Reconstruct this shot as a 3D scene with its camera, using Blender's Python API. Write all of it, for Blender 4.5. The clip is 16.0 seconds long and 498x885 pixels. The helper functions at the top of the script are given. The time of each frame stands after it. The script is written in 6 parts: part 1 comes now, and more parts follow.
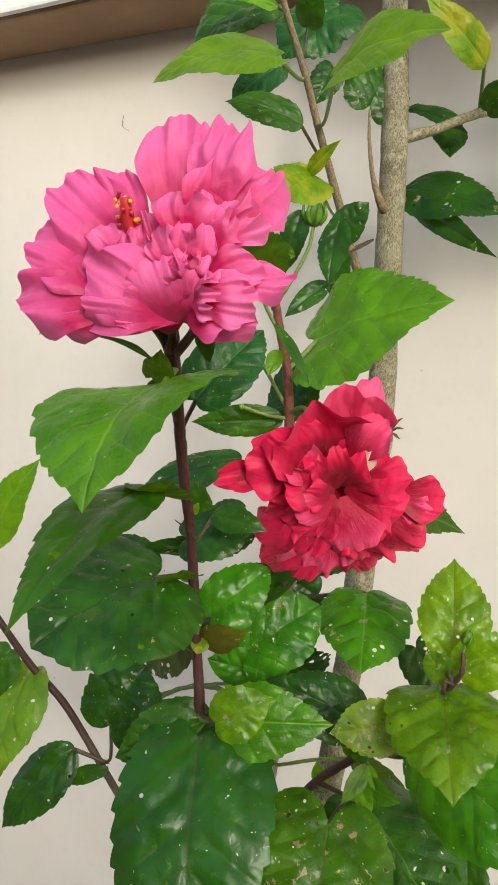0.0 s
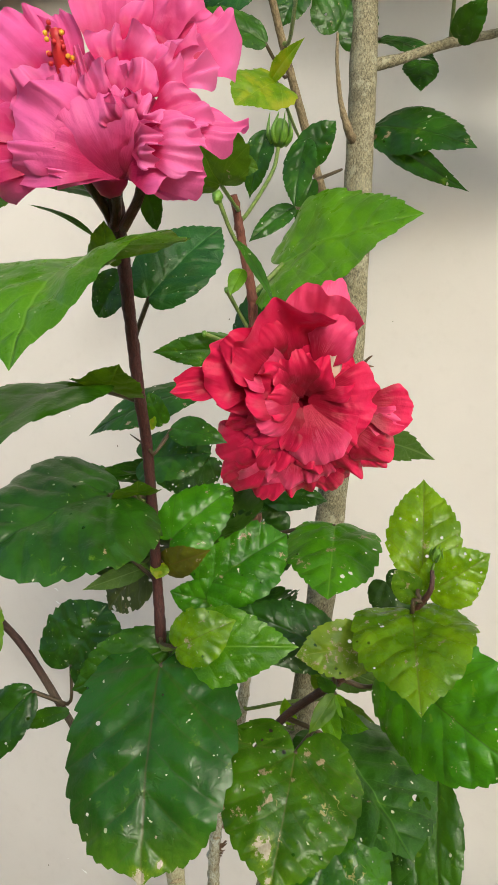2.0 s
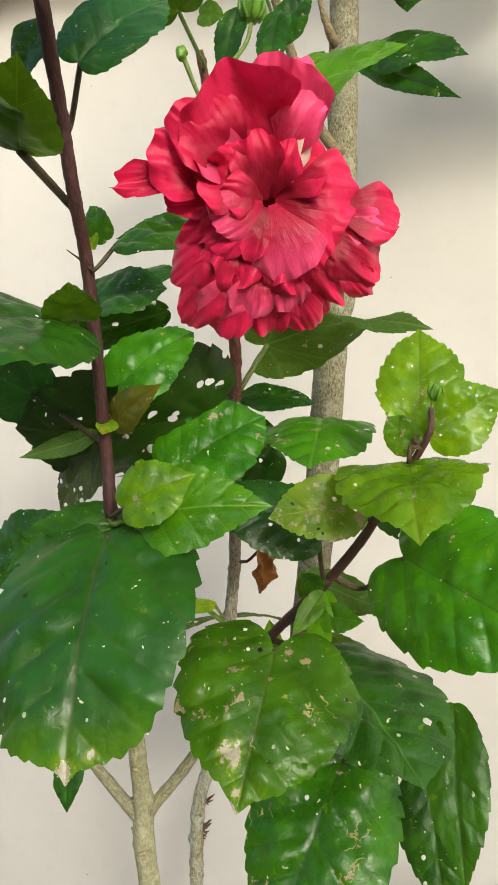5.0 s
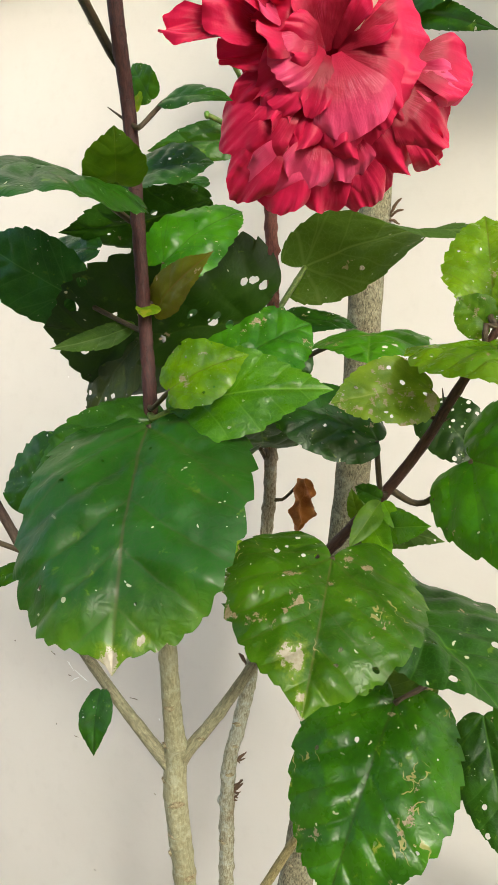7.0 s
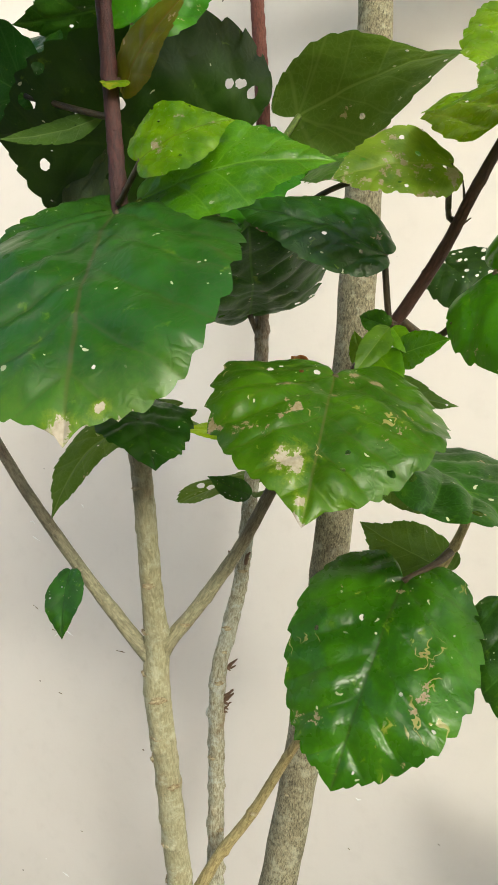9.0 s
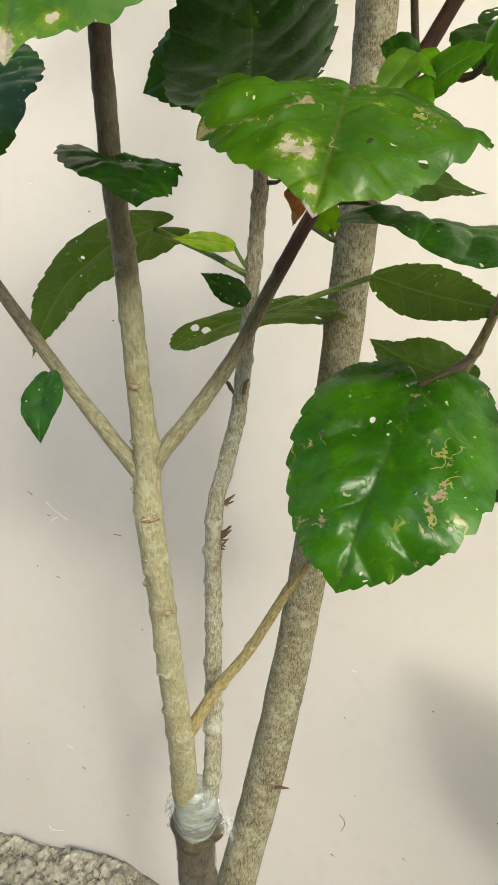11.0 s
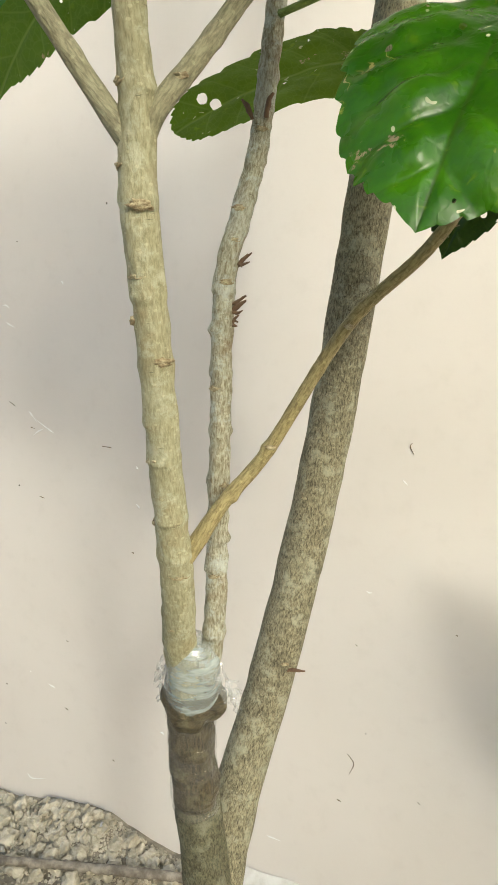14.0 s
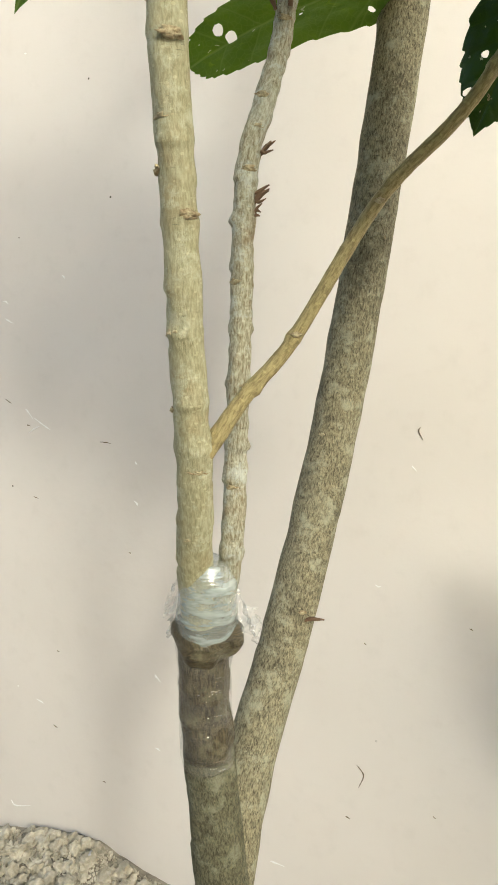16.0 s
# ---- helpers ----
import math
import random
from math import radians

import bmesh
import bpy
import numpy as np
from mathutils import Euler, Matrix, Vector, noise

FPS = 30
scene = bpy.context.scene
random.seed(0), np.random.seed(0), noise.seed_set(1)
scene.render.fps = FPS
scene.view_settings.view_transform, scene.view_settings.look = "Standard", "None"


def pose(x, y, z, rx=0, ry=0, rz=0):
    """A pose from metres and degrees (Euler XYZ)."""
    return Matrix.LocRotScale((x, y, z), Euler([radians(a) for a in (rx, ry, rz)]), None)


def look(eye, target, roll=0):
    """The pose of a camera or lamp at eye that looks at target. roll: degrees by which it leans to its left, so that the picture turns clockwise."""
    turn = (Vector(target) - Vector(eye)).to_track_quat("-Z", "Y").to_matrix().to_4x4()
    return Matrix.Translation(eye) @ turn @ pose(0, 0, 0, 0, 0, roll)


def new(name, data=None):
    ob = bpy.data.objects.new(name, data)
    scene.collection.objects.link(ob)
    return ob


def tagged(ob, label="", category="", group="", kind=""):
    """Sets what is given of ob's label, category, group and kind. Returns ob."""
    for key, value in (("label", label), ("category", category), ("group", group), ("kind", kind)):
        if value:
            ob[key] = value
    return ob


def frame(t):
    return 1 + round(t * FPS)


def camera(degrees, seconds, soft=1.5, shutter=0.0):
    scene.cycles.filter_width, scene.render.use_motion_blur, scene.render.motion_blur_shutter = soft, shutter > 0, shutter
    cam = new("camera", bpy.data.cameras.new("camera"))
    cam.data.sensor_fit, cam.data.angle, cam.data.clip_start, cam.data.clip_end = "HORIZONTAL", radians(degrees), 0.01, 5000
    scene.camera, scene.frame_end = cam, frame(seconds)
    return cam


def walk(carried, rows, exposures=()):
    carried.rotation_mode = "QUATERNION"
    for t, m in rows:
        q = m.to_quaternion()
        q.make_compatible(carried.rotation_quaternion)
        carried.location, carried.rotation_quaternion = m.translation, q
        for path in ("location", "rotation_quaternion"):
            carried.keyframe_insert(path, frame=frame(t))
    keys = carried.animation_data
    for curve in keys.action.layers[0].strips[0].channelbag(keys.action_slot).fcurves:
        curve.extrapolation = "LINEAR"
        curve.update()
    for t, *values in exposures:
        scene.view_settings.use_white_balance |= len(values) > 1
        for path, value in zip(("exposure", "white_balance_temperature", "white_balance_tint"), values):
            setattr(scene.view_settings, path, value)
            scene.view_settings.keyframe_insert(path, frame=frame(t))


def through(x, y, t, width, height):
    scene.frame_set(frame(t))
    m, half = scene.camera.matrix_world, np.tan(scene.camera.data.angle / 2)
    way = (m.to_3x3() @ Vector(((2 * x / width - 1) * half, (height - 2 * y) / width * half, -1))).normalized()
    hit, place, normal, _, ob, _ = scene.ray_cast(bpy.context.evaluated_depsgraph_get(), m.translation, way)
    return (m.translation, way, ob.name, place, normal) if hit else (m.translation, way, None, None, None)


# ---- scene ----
cam = camera(43.3, 16.0, 1.1)
PATH = [
    (0, (-0.018, 0.019, 1.026), (-0.8, 1.844, 0.786), 3.2),
    (0.5, (-0.018, 0.016, 1.015), (-0.794, 1.842, 0.767), 3.2),
    (1, (-0.015, 0.019, 1.007), (-0.767, 1.856, 0.759), 3.4),
    (1.5, (-0.014, 0.03, 0.996), (-0.752, 1.872, 0.748), 3.3),
    (2, (-0.013, 0.034, 0.987), (-0.722, 1.883, 0.704), 3.0),
    (2.5, (-0.012, 0.043, 0.976), (-0.699, 1.895, 0.659), 3.1),
    (3, (-0.011, 0.06, 0.959), (-0.687, 1.913, 0.629), 3.0),
    (3.2, (-0.012, 0.068, 0.95), (-0.686, 1.92, 0.612), 2.8),
    (5.3, (-0.002, 0.082, 0.871), (-0.771, 1.926, 0.789), 1.7),
    (5.5, (-0.005, 0.082, 0.866), (-0.779, 1.925, 0.79), 1.8),
    (6, (-0.012, 0.082, 0.854), (-0.793, 1.921, 0.78), 2.2),
    (6.5, (-0.025, 0.086, 0.839), (-0.813, 1.923, 0.761), 2.3),
    (7, (-0.031, 0.096, 0.825), (-0.793, 1.944, 0.761), 1.9),
    (7.5, (-0.031, 0.103, 0.81), (-0.781, 1.957, 0.76), 1.9),
    (8, (-0.032, 0.112, 0.793), (-0.762, 1.973, 0.722), 1.5),
    (8.5, (-0.037, 0.127, 0.774), (-0.764, 1.988, 0.677), 1.6),
    (9, (-0.042, 0.131, 0.757), (-0.777, 1.989, 0.669), 1.5),
    (9.2, (-0.042, 0.132, 0.749), (-0.773, 1.989, 0.624), 1.5),
    (11.3, (-0.054, 0.159, 0.692), (-0.769, 1.995, 0.347), 1.7),
    (11.5, (-0.057, 0.162, 0.685), (-0.771, 1.995, 0.324), 1.8),
    (12, (-0.062, 0.172, 0.663), (-0.758, 2.0, 0.244), 1.8),
    (12.5, (-0.064, 0.182, 0.638), (-0.756, 2.01, 0.214), 2.0),
    (13, (-0.069, 0.189, 0.621), (-0.767, 2.022, 0.23), 2.6),
    (13.5, (-0.072, 0.199, 0.6), (-0.772, 2.036, 0.229), 2.8),
    (14, (-0.076, 0.205, 0.585), (-0.777, 2.047, 0.247), 2.7),
    (14.5, (-0.086, 0.214, 0.566), (-0.792, 2.058, 0.249), 2.4),
    (15, (-0.086, 0.22, 0.551), (-0.769, 2.078, 0.268), 2.8),
    (15.5, (-0.091, 0.212, 0.541), (-0.796, 2.071, 0.32), 2.7),
    (16, (-0.088, 0.209, 0.519), (-0.776, 2.079, 0.348), 2.9),
]
walk(cam, [(t, look(eye, target, roll)) for t, eye, target, roll in PATH], exposures=[(0.0, -0.17, 6310, 2), (1.5, -0.19, 6310, 2), (3.0, -0.10, 6310, 1), (7.0, 0.08, 6340, 0), (9.0, 0.09, 6370, 0), (12.0, 0.05, 6400, 0), (13.0, 0.15, 6430, 0), (16.0, 0.16, 6460, 0)])

# ---- light: hazy sun from the front right, open sky ----
SUN_TO = Vector((0.575, -0.72, 0.40)).normalized()
world = bpy.data.worlds.new("sky")
scene.world = world
world.use_nodes = True
wn = world.node_tree
sky = wn.nodes.new("ShaderNodeTexSky")
sky.sky_type = "NISHITA"
sky.sun_disc = False
sky.sun_elevation = math.asin(SUN_TO.z)
sky.sun_rotation = math.atan2(SUN_TO.x, SUN_TO.y)
sky.air_density, sky.dust_density, sky.ozone_density = 0.95, 3.3, 1.0
wn.links.new(sky.outputs[0], wn.nodes["Background"].inputs[0])
wn.nodes["Background"].inputs[1].default_value = 0.292
sun = new("sun", bpy.data.lights.new("sun", "SUN"))
sun.data.energy, sun.data.angle, sun.data.color = 1.06, radians(7.0), (1.0, 0.96, 0.895)
sun.matrix_world = look(SUN_TO * 5, (0, 0, 0))


# ---- materials ----
class Net:
    """A short way to write a node material."""

    def __init__(self, name):
        self.mat = bpy.data.materials.new(name)
        self.mat.use_nodes = True
        self.tree = self.mat.node_tree
        self.bsdf = self.tree.nodes["Principled BSDF"]
        self.out = self.tree.nodes["Material Output"]

    def add(self, kind, **sockets):
        node = self.tree.nodes.new("ShaderNode" + kind)
        for key, value in sockets.items():
            self.set(node.inputs[key.replace("_", " ")], value)
        return node

    def set(self, socket, value):
        if isinstance(value, bpy.types.NodeSocket):
            self.tree.links.new(value, socket)
        elif isinstance(value, bpy.types.Node):
            self.tree.links.new(value.outputs[0], socket)
        else:
            socket.default_value = value

    def math(self, op, a, b=0.0, c=0.0):
        node = self.tree.nodes.new("ShaderNodeMath")
        node.operation = op
        for i, value in enumerate((a, b, c)):
            self.set(node.inputs[i], value)
        return node.outputs[0]

    def step(self, value, low, high):
        node = self.tree.nodes.new("ShaderNodeMapRange")
        node.interpolation_type = "SMOOTHSTEP"
        for i, v in enumerate((value, low, high, 0.0, 1.0)):
            self.set(node.inputs[i], v)
        return node.outputs[0]

    def mix(self, factor, a, b):
        node = self.tree.nodes.new("ShaderNodeMix")
        node.data_type = "RGBA"
        self.set(node.inputs[0], factor)
        for i, value in ((6, a), (7, b)):
            self.set(node.inputs[i], (*value, 1.0) if isinstance(value, tuple) else value)
        return node.outputs[2]

    def noise(self, vector, scale, detail=4.0, rough=0.55):
        node = self.add("TexNoise", Scale=scale, Detail=detail, Roughness=rough)
        self.set(node.inputs["Vector"], vector)
        return node.outputs[0]

    def spots(self, vector, scale, feature="F1"):
        node = self.add("TexVoronoi", Scale=scale)
        node.feature = feature
        self.set(node.inputs["Vector"], vector)
        return node

    def coord(self, name):
        return self.add("TexCoord").outputs[name]

    def scaled(self, vector, x, y, z):
        node = self.tree.nodes.new("ShaderNodeMapping")
        self.set(node.inputs[0], vector)
        node.inputs["Scale"].default_value = (x, y, z)
        return node.outputs[0]

    def bump(self, height, strength, distance):
        node = self.add("Bump", Strength=strength, Distance=distance)
        self.set(node.inputs["Height"], height)
        self.set(self.bsdf.inputs["Normal"], node.outputs[0])
        return node.outputs[0]

    def finish(self, colour, rough):
        self.set(self.bsdf.inputs["Base Color"], colour)
        self.set(self.bsdf.inputs["Roughness"], rough)
        return self.mat


def leaf_material(name, dark, light, vein, gloss=0.32, pale=0.0, rust=0.0, holes=0.0, through=0.35, yellow=0.0, relief=0.0028, tip_light_burn=0.0, withered=()):
    """Leaf blade: side veins off a midrib, blotches, pale flecks, rusty bites and chewed holes. UV is along and across the blade."""
    n = Net(name)
    uv = n.coord("UV")
    sep = n.add("SeparateXYZ")
    n.set(sep.inputs[0], uv)
    along, across = sep.outputs[0], n.math("ABSOLUTE", sep.outputs[1])
    rnd = n.add("ObjectInfo").outputs["Random"]
    shift = n.add("CombineXYZ")
    n.set(shift.inputs[0], n.math("MULTIPLY", rnd, 37.0))
    n.set(shift.inputs[1], n.math("MULTIPLY", rnd, 11.0))
    vec = n.add("VectorMath")
    n.set(vec.inputs[0], uv)
    n.set(vec.inputs[1], shift.outputs[0])
    place = vec.outputs[0]
    wob = n.math("MULTIPLY", n.math("SUBTRACT", n.noise(place, 5.0, 2.0), 0.5), 0.025)
    bow = n.math("MULTIPLY", across, n.math("SUBTRACT", 0.95, n.math("MULTIPLY", across, 0.6)))
    lane = n.math("ADD", n.math("SUBTRACT", along, bow), wob)
    saw = n.math("PINGPONG", n.math("MULTIPLY", lane, 5.0), 0.5)
    side = n.math("SUBTRACT", 1.0, n.step(saw, 0.0, 0.05))
    mid = n.math("SUBTRACT", 1.0, n.step(across, 0.002, 0.010))
    ray_a = n.math("ABSOLUTE", n.math("SUBTRACT", along, n.math("MULTIPLY", across, 1.05)))
    ray_b = n.math("ABSOLUTE", n.math("SUBTRACT", along, n.math("MULTIPLY", across, 0.12)))
    palm = n.math("SUBTRACT", 1.0, n.step(n.math("MINIMUM", n.math("ADD", ray_a, n.math("MULTIPLY", wob, 0.3)), ray_b), 0.003, 0.016))
    net = n.math("SUBTRACT", 1.0, n.step(n.spots(place, 30.0, "DISTANCE_TO_EDGE").outputs[0], 0.0, 0.09))
    veins = n.math("MAXIMUM", n.math("MULTIPLY", n.math("MAXIMUM", side, palm), 0.55), mid)
    veins = n.math("MAXIMUM", veins, n.math("MULTIPLY", net, 0.3))
    tone = n.math("ADD", n.step(n.noise(place, 3.2, 5.0), 0.33, 0.72), n.math("MULTIPLY", n.math("SUBTRACT", rnd, 0.5), 0.5))
    colour = n.mix(tone, dark, light)
    colour = n.mix(n.math("MULTIPLY", n.step(n.noise(place, 45.0, 3.0), 0.45, 0.75), 0.25), colour, light)
    if yellow:
        patch = n.step(n.noise(place, 2.3, 3.0), 0.62 - 0.22 * yellow, 0.78 - 0.2 * yellow)
        colour = n.mix(n.math("MULTIPLY", patch, 0.8), colour, (0.42, 0.40, 0.02))
    colour = n.mix(n.math("MAXIMUM", n.math("MULTIPLY", veins, 0.5), n.math("MULTIPLY", mid, 0.55)), colour, vein)
    bent = n.add("VectorMath")
    n.set(bent.inputs[0], place)
    n.set(bent.inputs[1], n.scaled(n.add("TexNoise", Scale=9.0).outputs[1], 0.11, 0.11, 0.0))
    odd = bent.outputs[0]
    keep = n.step(n.noise(place, 2.6, 1.0), 0.40, 0.55)
    dots = n.math("MULTIPLY", n.math("LESS_THAN", n.spots(odd, 17.0).outputs[0], n.math("MULTIPLY", n.math("SUBTRACT", n.noise(place, 11.0, 1.0), 0.32), 0.42)), keep)
    if pale:
        mottle = n.math("MULTIPLY", n.step(n.noise(odd, 12.0, 4.0, 0.6), 0.60, 0.70), n.step(n.noise(place, 2.6, 1.0), 0.42, 0.6))
        colour = n.mix(n.math("MULTIPLY", mottle, 0.5 * min(1.0, pale)), colour, (0.20, 0.33, 0.015))
        if pale > 1.0:
            gold = n.math("MULTIPLY", n.step(n.noise(odd, 8.0, 5.0, 0.7), 0.63, 0.69), n.step(across, 0.03, 0.12))
            colour = n.mix(n.math("MULTIPLY", gold, 0.75), colour, (0.36, 0.38, 0.06))
            trail = n.math("LESS_THAN", n.math("ABSOLUTE", n.math("SUBTRACT", n.noise(odd, 7.0, 2.0), 0.5)), 0.012)
            trail = n.math("MULTIPLY", trail, n.step(n.noise(place, 3.1, 1.0), 0.63, 0.65))
            colour = n.mix(n.math("MULTIPLY", trail, 0.6), colour, (0.52, 0.42, 0.16))
        colour = n.mix(n.math("MULTIPLY", dots, min(1.0, pale)), colour, (0.60, 0.60, 0.40))
    if rust:
        scar = n.step(n.noise(place, 4.2, 6.0, 0.7), 0.68 - 0.1 * rust, 0.70 - 0.1 * rust)
        colour = n.mix(scar, colour, n.mix(n.noise(place, 60.0), (0.18, 0.09, 0.03), (0.5, 0.43, 0.28)))
    if tip_light_burn:
        far = n.math("ADD", along, n.math("MULTIPLY", n.math("SUBTRACT", n.noise(place, 8.0, 5.0, 0.65), 0.5), 0.55))
        # lighter yellow-green toward the tip paints in light on the curve; tan is withered
        colour = n.mix(n.math("MULTIPLY", n.step(far, 0.66, 1.1), 0.6), colour, (0.15, 0.29, 0.01))
        colour = n.mix(n.step(far, 1.04 - 0.12 * tip_light_burn, 1.06 - 0.12 * tip_light_burn), colour, n.mix(n.noise(place, 40.0), (0.24, 0.16, 0.12), (0.60, 0.54, 0.48)))
    for cu, cv, r in withered:
        du = n.math("MULTIPLY", n.math("SUBTRACT", along, cu), 0.75)
        dv = n.math("SUBTRACT", sep.outputs[1], cv)
        reach = n.math("SQRT", n.math("ADD", n.math("MULTIPLY", du, du), n.math("MULTIPLY", dv, dv)))
        reach = n.math("ADD", reach, n.math("MULTIPLY", n.math("SUBTRACT", n.noise(place, 11.0, 6.0, 0.75), 0.5), r * 5.0))
        colour = n.mix(n.math("MULTIPLY", n.math("SUBTRACT", 1.0, n.step(reach, r * 0.6, r * 1.8)), 0.4), colour, (0.33, 0.42, 0.02))
        colour = n.mix(n.math("SUBTRACT", 1.0, n.step(reach, r * 0.72, r * 0.85)), colour, n.mix(n.noise(place, 50.0), (0.30, 0.23, 0.14), (0.64, 0.58, 0.46)))
    rough = n.math("ADD", gloss - 0.05, n.math("MULTIPLY", n.noise(place, 9.0, 3.0), 0.14))
    n.finish(colour, rough)
    n.bsdf.inputs["Specular IOR Level"].default_value = 0.32
    groove = n.math("MAXIMUM", n.math("MULTIPLY", n.math("SUBTRACT", 1.0, n.step(saw, 0.0, 0.16)), 0.5), n.math("SUBTRACT", 1.0, n.step(across, 0.0, 0.03)))
    cells = n.math("MULTIPLY", n.step(n.spots(odd, 26.0, "DISTANCE_TO_EDGE").outputs[0], 0.0, 0.4), 0.032)
    puff = n.math("ADD", n.math("SUBTRACT", cells, n.math("MULTIPLY", groove, 0.10)), n.math("MULTIPLY", n.noise(place, 6.0, 0.6), 0.42))
    normal = n.bump(puff, 0.8, relief)
    glow = n.add("BsdfTranslucent")
    n.set(glow.inputs[0], n.mix(0.45, colour, (light[0] * 2.2 + 0.05, light[1] * 1.7 + 0.05, light[2])))
    n.set(glow.inputs[1], normal)
    both = n.add("MixShader")
    n.set(both.inputs[0], through)
    n.set(both.inputs[1], n.bsdf.outputs[0])
    n.set(both.inputs[2], glow.outputs[0])
    last = both
    if holes:
        cell = n.spots(place, 8.0)
        ragged = n.math("MULTIPLY", n.math("SUBTRACT", n.noise(place, 22.0, 3.0), 0.5), 0.24)
        some = n.step(n.noise(place, 1.7, 1.0), 0.43, 0.48)
        wide = n.math("MULTIPLY", n.noise(place, 3.3, 1.0), 0.46 * holes)
        gap = n.math("MULTIPLY", n.math("LESS_THAN", n.math("ADD", cell.outputs[0], ragged), wide), some)
        last = n.add("MixShader")
        n.set(last.inputs[0], gap)
        n.set(last.inputs[1], both.outputs[0])
        n.set(last.inputs[2], n.add("BsdfTransparent").outputs[0])
    n.set(n.out.inputs[0], last.outputs[0])
    return n.mat


LEAF_LOOKS = {
    "deep": ("leaf_deep_green", (0.013, 0.055, 0.0037), (0.032, 0.122, 0.0062), (0.020, 0.040, 0.012), 0.30, 0.9, 0.25, 0.45, 0.16),
    "mid": ("leaf_green", (0.019, 0.079, 0.0030), (0.049, 0.158, 0.0054), (0.034, 0.062, 0.014), 0.32, 0.9, 0.0, 0.0, 0.28),
    "fresh": ("leaf_fresh_green", (0.045, 0.157, 0.0022), (0.100, 0.279, 0.0043), (0.220, 0.430, 0.050), 0.27, 0.5, 0.0, 0.0, 0.3),
    "bright": ("leaf_light_green", (0.075, 0.223, 0.0032), (0.154, 0.359, 0.0064), (0.297, 0.500, 0.038), 0.38, 0.4, 0.0, 0.0, 0.4),
    "yellow": ("leaf_yellow_green", (0.060, 0.169, 0.0040), (0.138, 0.288, 0.0064), (0.32, 0.48, 0.05), 0.4, 0.2, 0.2, 0.0, 0.45),
    "gold": ("leaf_yellowing", (0.088, 0.228, 0.0040), (0.238, 0.398, 0.0072), (0.38, 0.50, 0.06), 0.38, 0.4, 0.2, 0.0, 0.45, 0.7),
    "young": ("leaf_young_spotted", (0.070, 0.190, 0.0032), (0.209, 0.384, 0.0048), (0.085, 0.050, 0.016), 0.25, 0.9, 0.75, 0.5, 0.38),
    "youngspot": ("leaf_young_scarred", (0.053, 0.155, 0.0064), (0.150, 0.310, 0.0096), (0.16, 0.16, 0.03), 0.38, 0.9, 0.9, 0.5, 0.33),
    "spot": ("leaf_flecked", (0.013, 0.060, 0.0038), (0.036, 0.136, 0.0059), (0.020, 0.040, 0.012), 0.32, 1.0, 0.2, 0.0, 0.22),
    "hole": ("leaf_chewed", (0.033, 0.146, 0.0025), (0.084, 0.284, 0.0042), (0.167, 0.360, 0.030), 0.30, 1.0, 0.8, 0.55, 0.26),
    "hole2": ("leaf_dark_chewed", (0.011, 0.052, 0.0027), (0.031, 0.116, 0.0043), (0.097, 0.230, 0.030), 0.40, 1.0, 0.4, 0.75, 0.17),
    "bitten": ("leaf_badly_bitten", (0.071, 0.150, 0.007), (0.204, 0.320, 0.015), (0.264, 0.320, 0.045), 0.42, 0.9, 1.25, 0.8, 0.32),
    "glossy": ("leaf_glossy_green", (0.026, 0.135, 0.0030), (0.073, 0.264, 0.0042), (0.034, 0.062, 0.014), 0.28, 1.0, 0.5, 0.3, 0.2),
    # blue sky light on these leaves is mixed into their green
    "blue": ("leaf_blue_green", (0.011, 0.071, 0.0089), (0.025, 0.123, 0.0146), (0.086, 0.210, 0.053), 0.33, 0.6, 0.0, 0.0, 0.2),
    "olive": ("leaf_olive", (0.043, 0.116, 0.0040), (0.093, 0.204, 0.0056), (0.168, 0.240, 0.030), 0.42, 0.2, 0.15, 0.0, 0.33),
    "blunt": ("leaf_underside_bitten", (0.048, 0.112, 0.0096), (0.084, 0.170, 0.0144), (0.2, 0.29, 0.08), 0.5, 0.9, 0.45, 0.7, 0.38),
    "under": ("leaf_underside", (0.044, 0.107, 0.0112), (0.075, 0.160, 0.0176), (0.2, 0.29, 0.08), 0.55, 0.5, 0.15, 0.35, 0.38),
    "red": ("leaf_bronze", (0.075, 0.075, 0.006), (0.13, 0.15, 0.010), (0.2, 0.1, 0.03), 0.35, 0.2, 0.5, 0.0, 0.33),
    "red2": ("leaf_dull_bronze", (0.03, 0.05, 0.018), (0.07, 0.10, 0.03), (0.12, 0.13, 0.05), 0.42, 0.5, 0.5, 0.9, 0.2),
    "worn": ("leaf_worn_tip", (0.010, 0.053, 0.0051), (0.026, 0.115, 0.0075), (0.085, 0.070, 0.030), 0.29, 1.0, 0.1, 0.28, 0.18),
    "scarred": ("leaf_dry_scars", (0.021, 0.079, 0.0025), (0.060, 0.169, 0.0030), (0.120, 0.110, 0.030), 0.29, 1.4, 0.78, 0.5, 0.24),
    "flecky": ("leaf_gold_flecks", (0.018, 0.089, 0.0032), (0.061, 0.207, 0.0048), (0.030, 0.050, 0.012), 0.26, 1.5, 0.40, 0.40, 0.18),
    # olive darkened in its colour to stand for leaves lying in shade
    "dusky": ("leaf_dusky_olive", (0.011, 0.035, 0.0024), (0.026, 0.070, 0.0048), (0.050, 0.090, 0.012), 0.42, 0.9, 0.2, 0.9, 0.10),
    "dry": ("leaf_dry_brown", (0.19, 0.065, 0.022), (0.42, 0.19, 0.065), (0.34, 0.17, 0.07), 0.6, 0.0, 0.0, 0.0, 0.2),
}
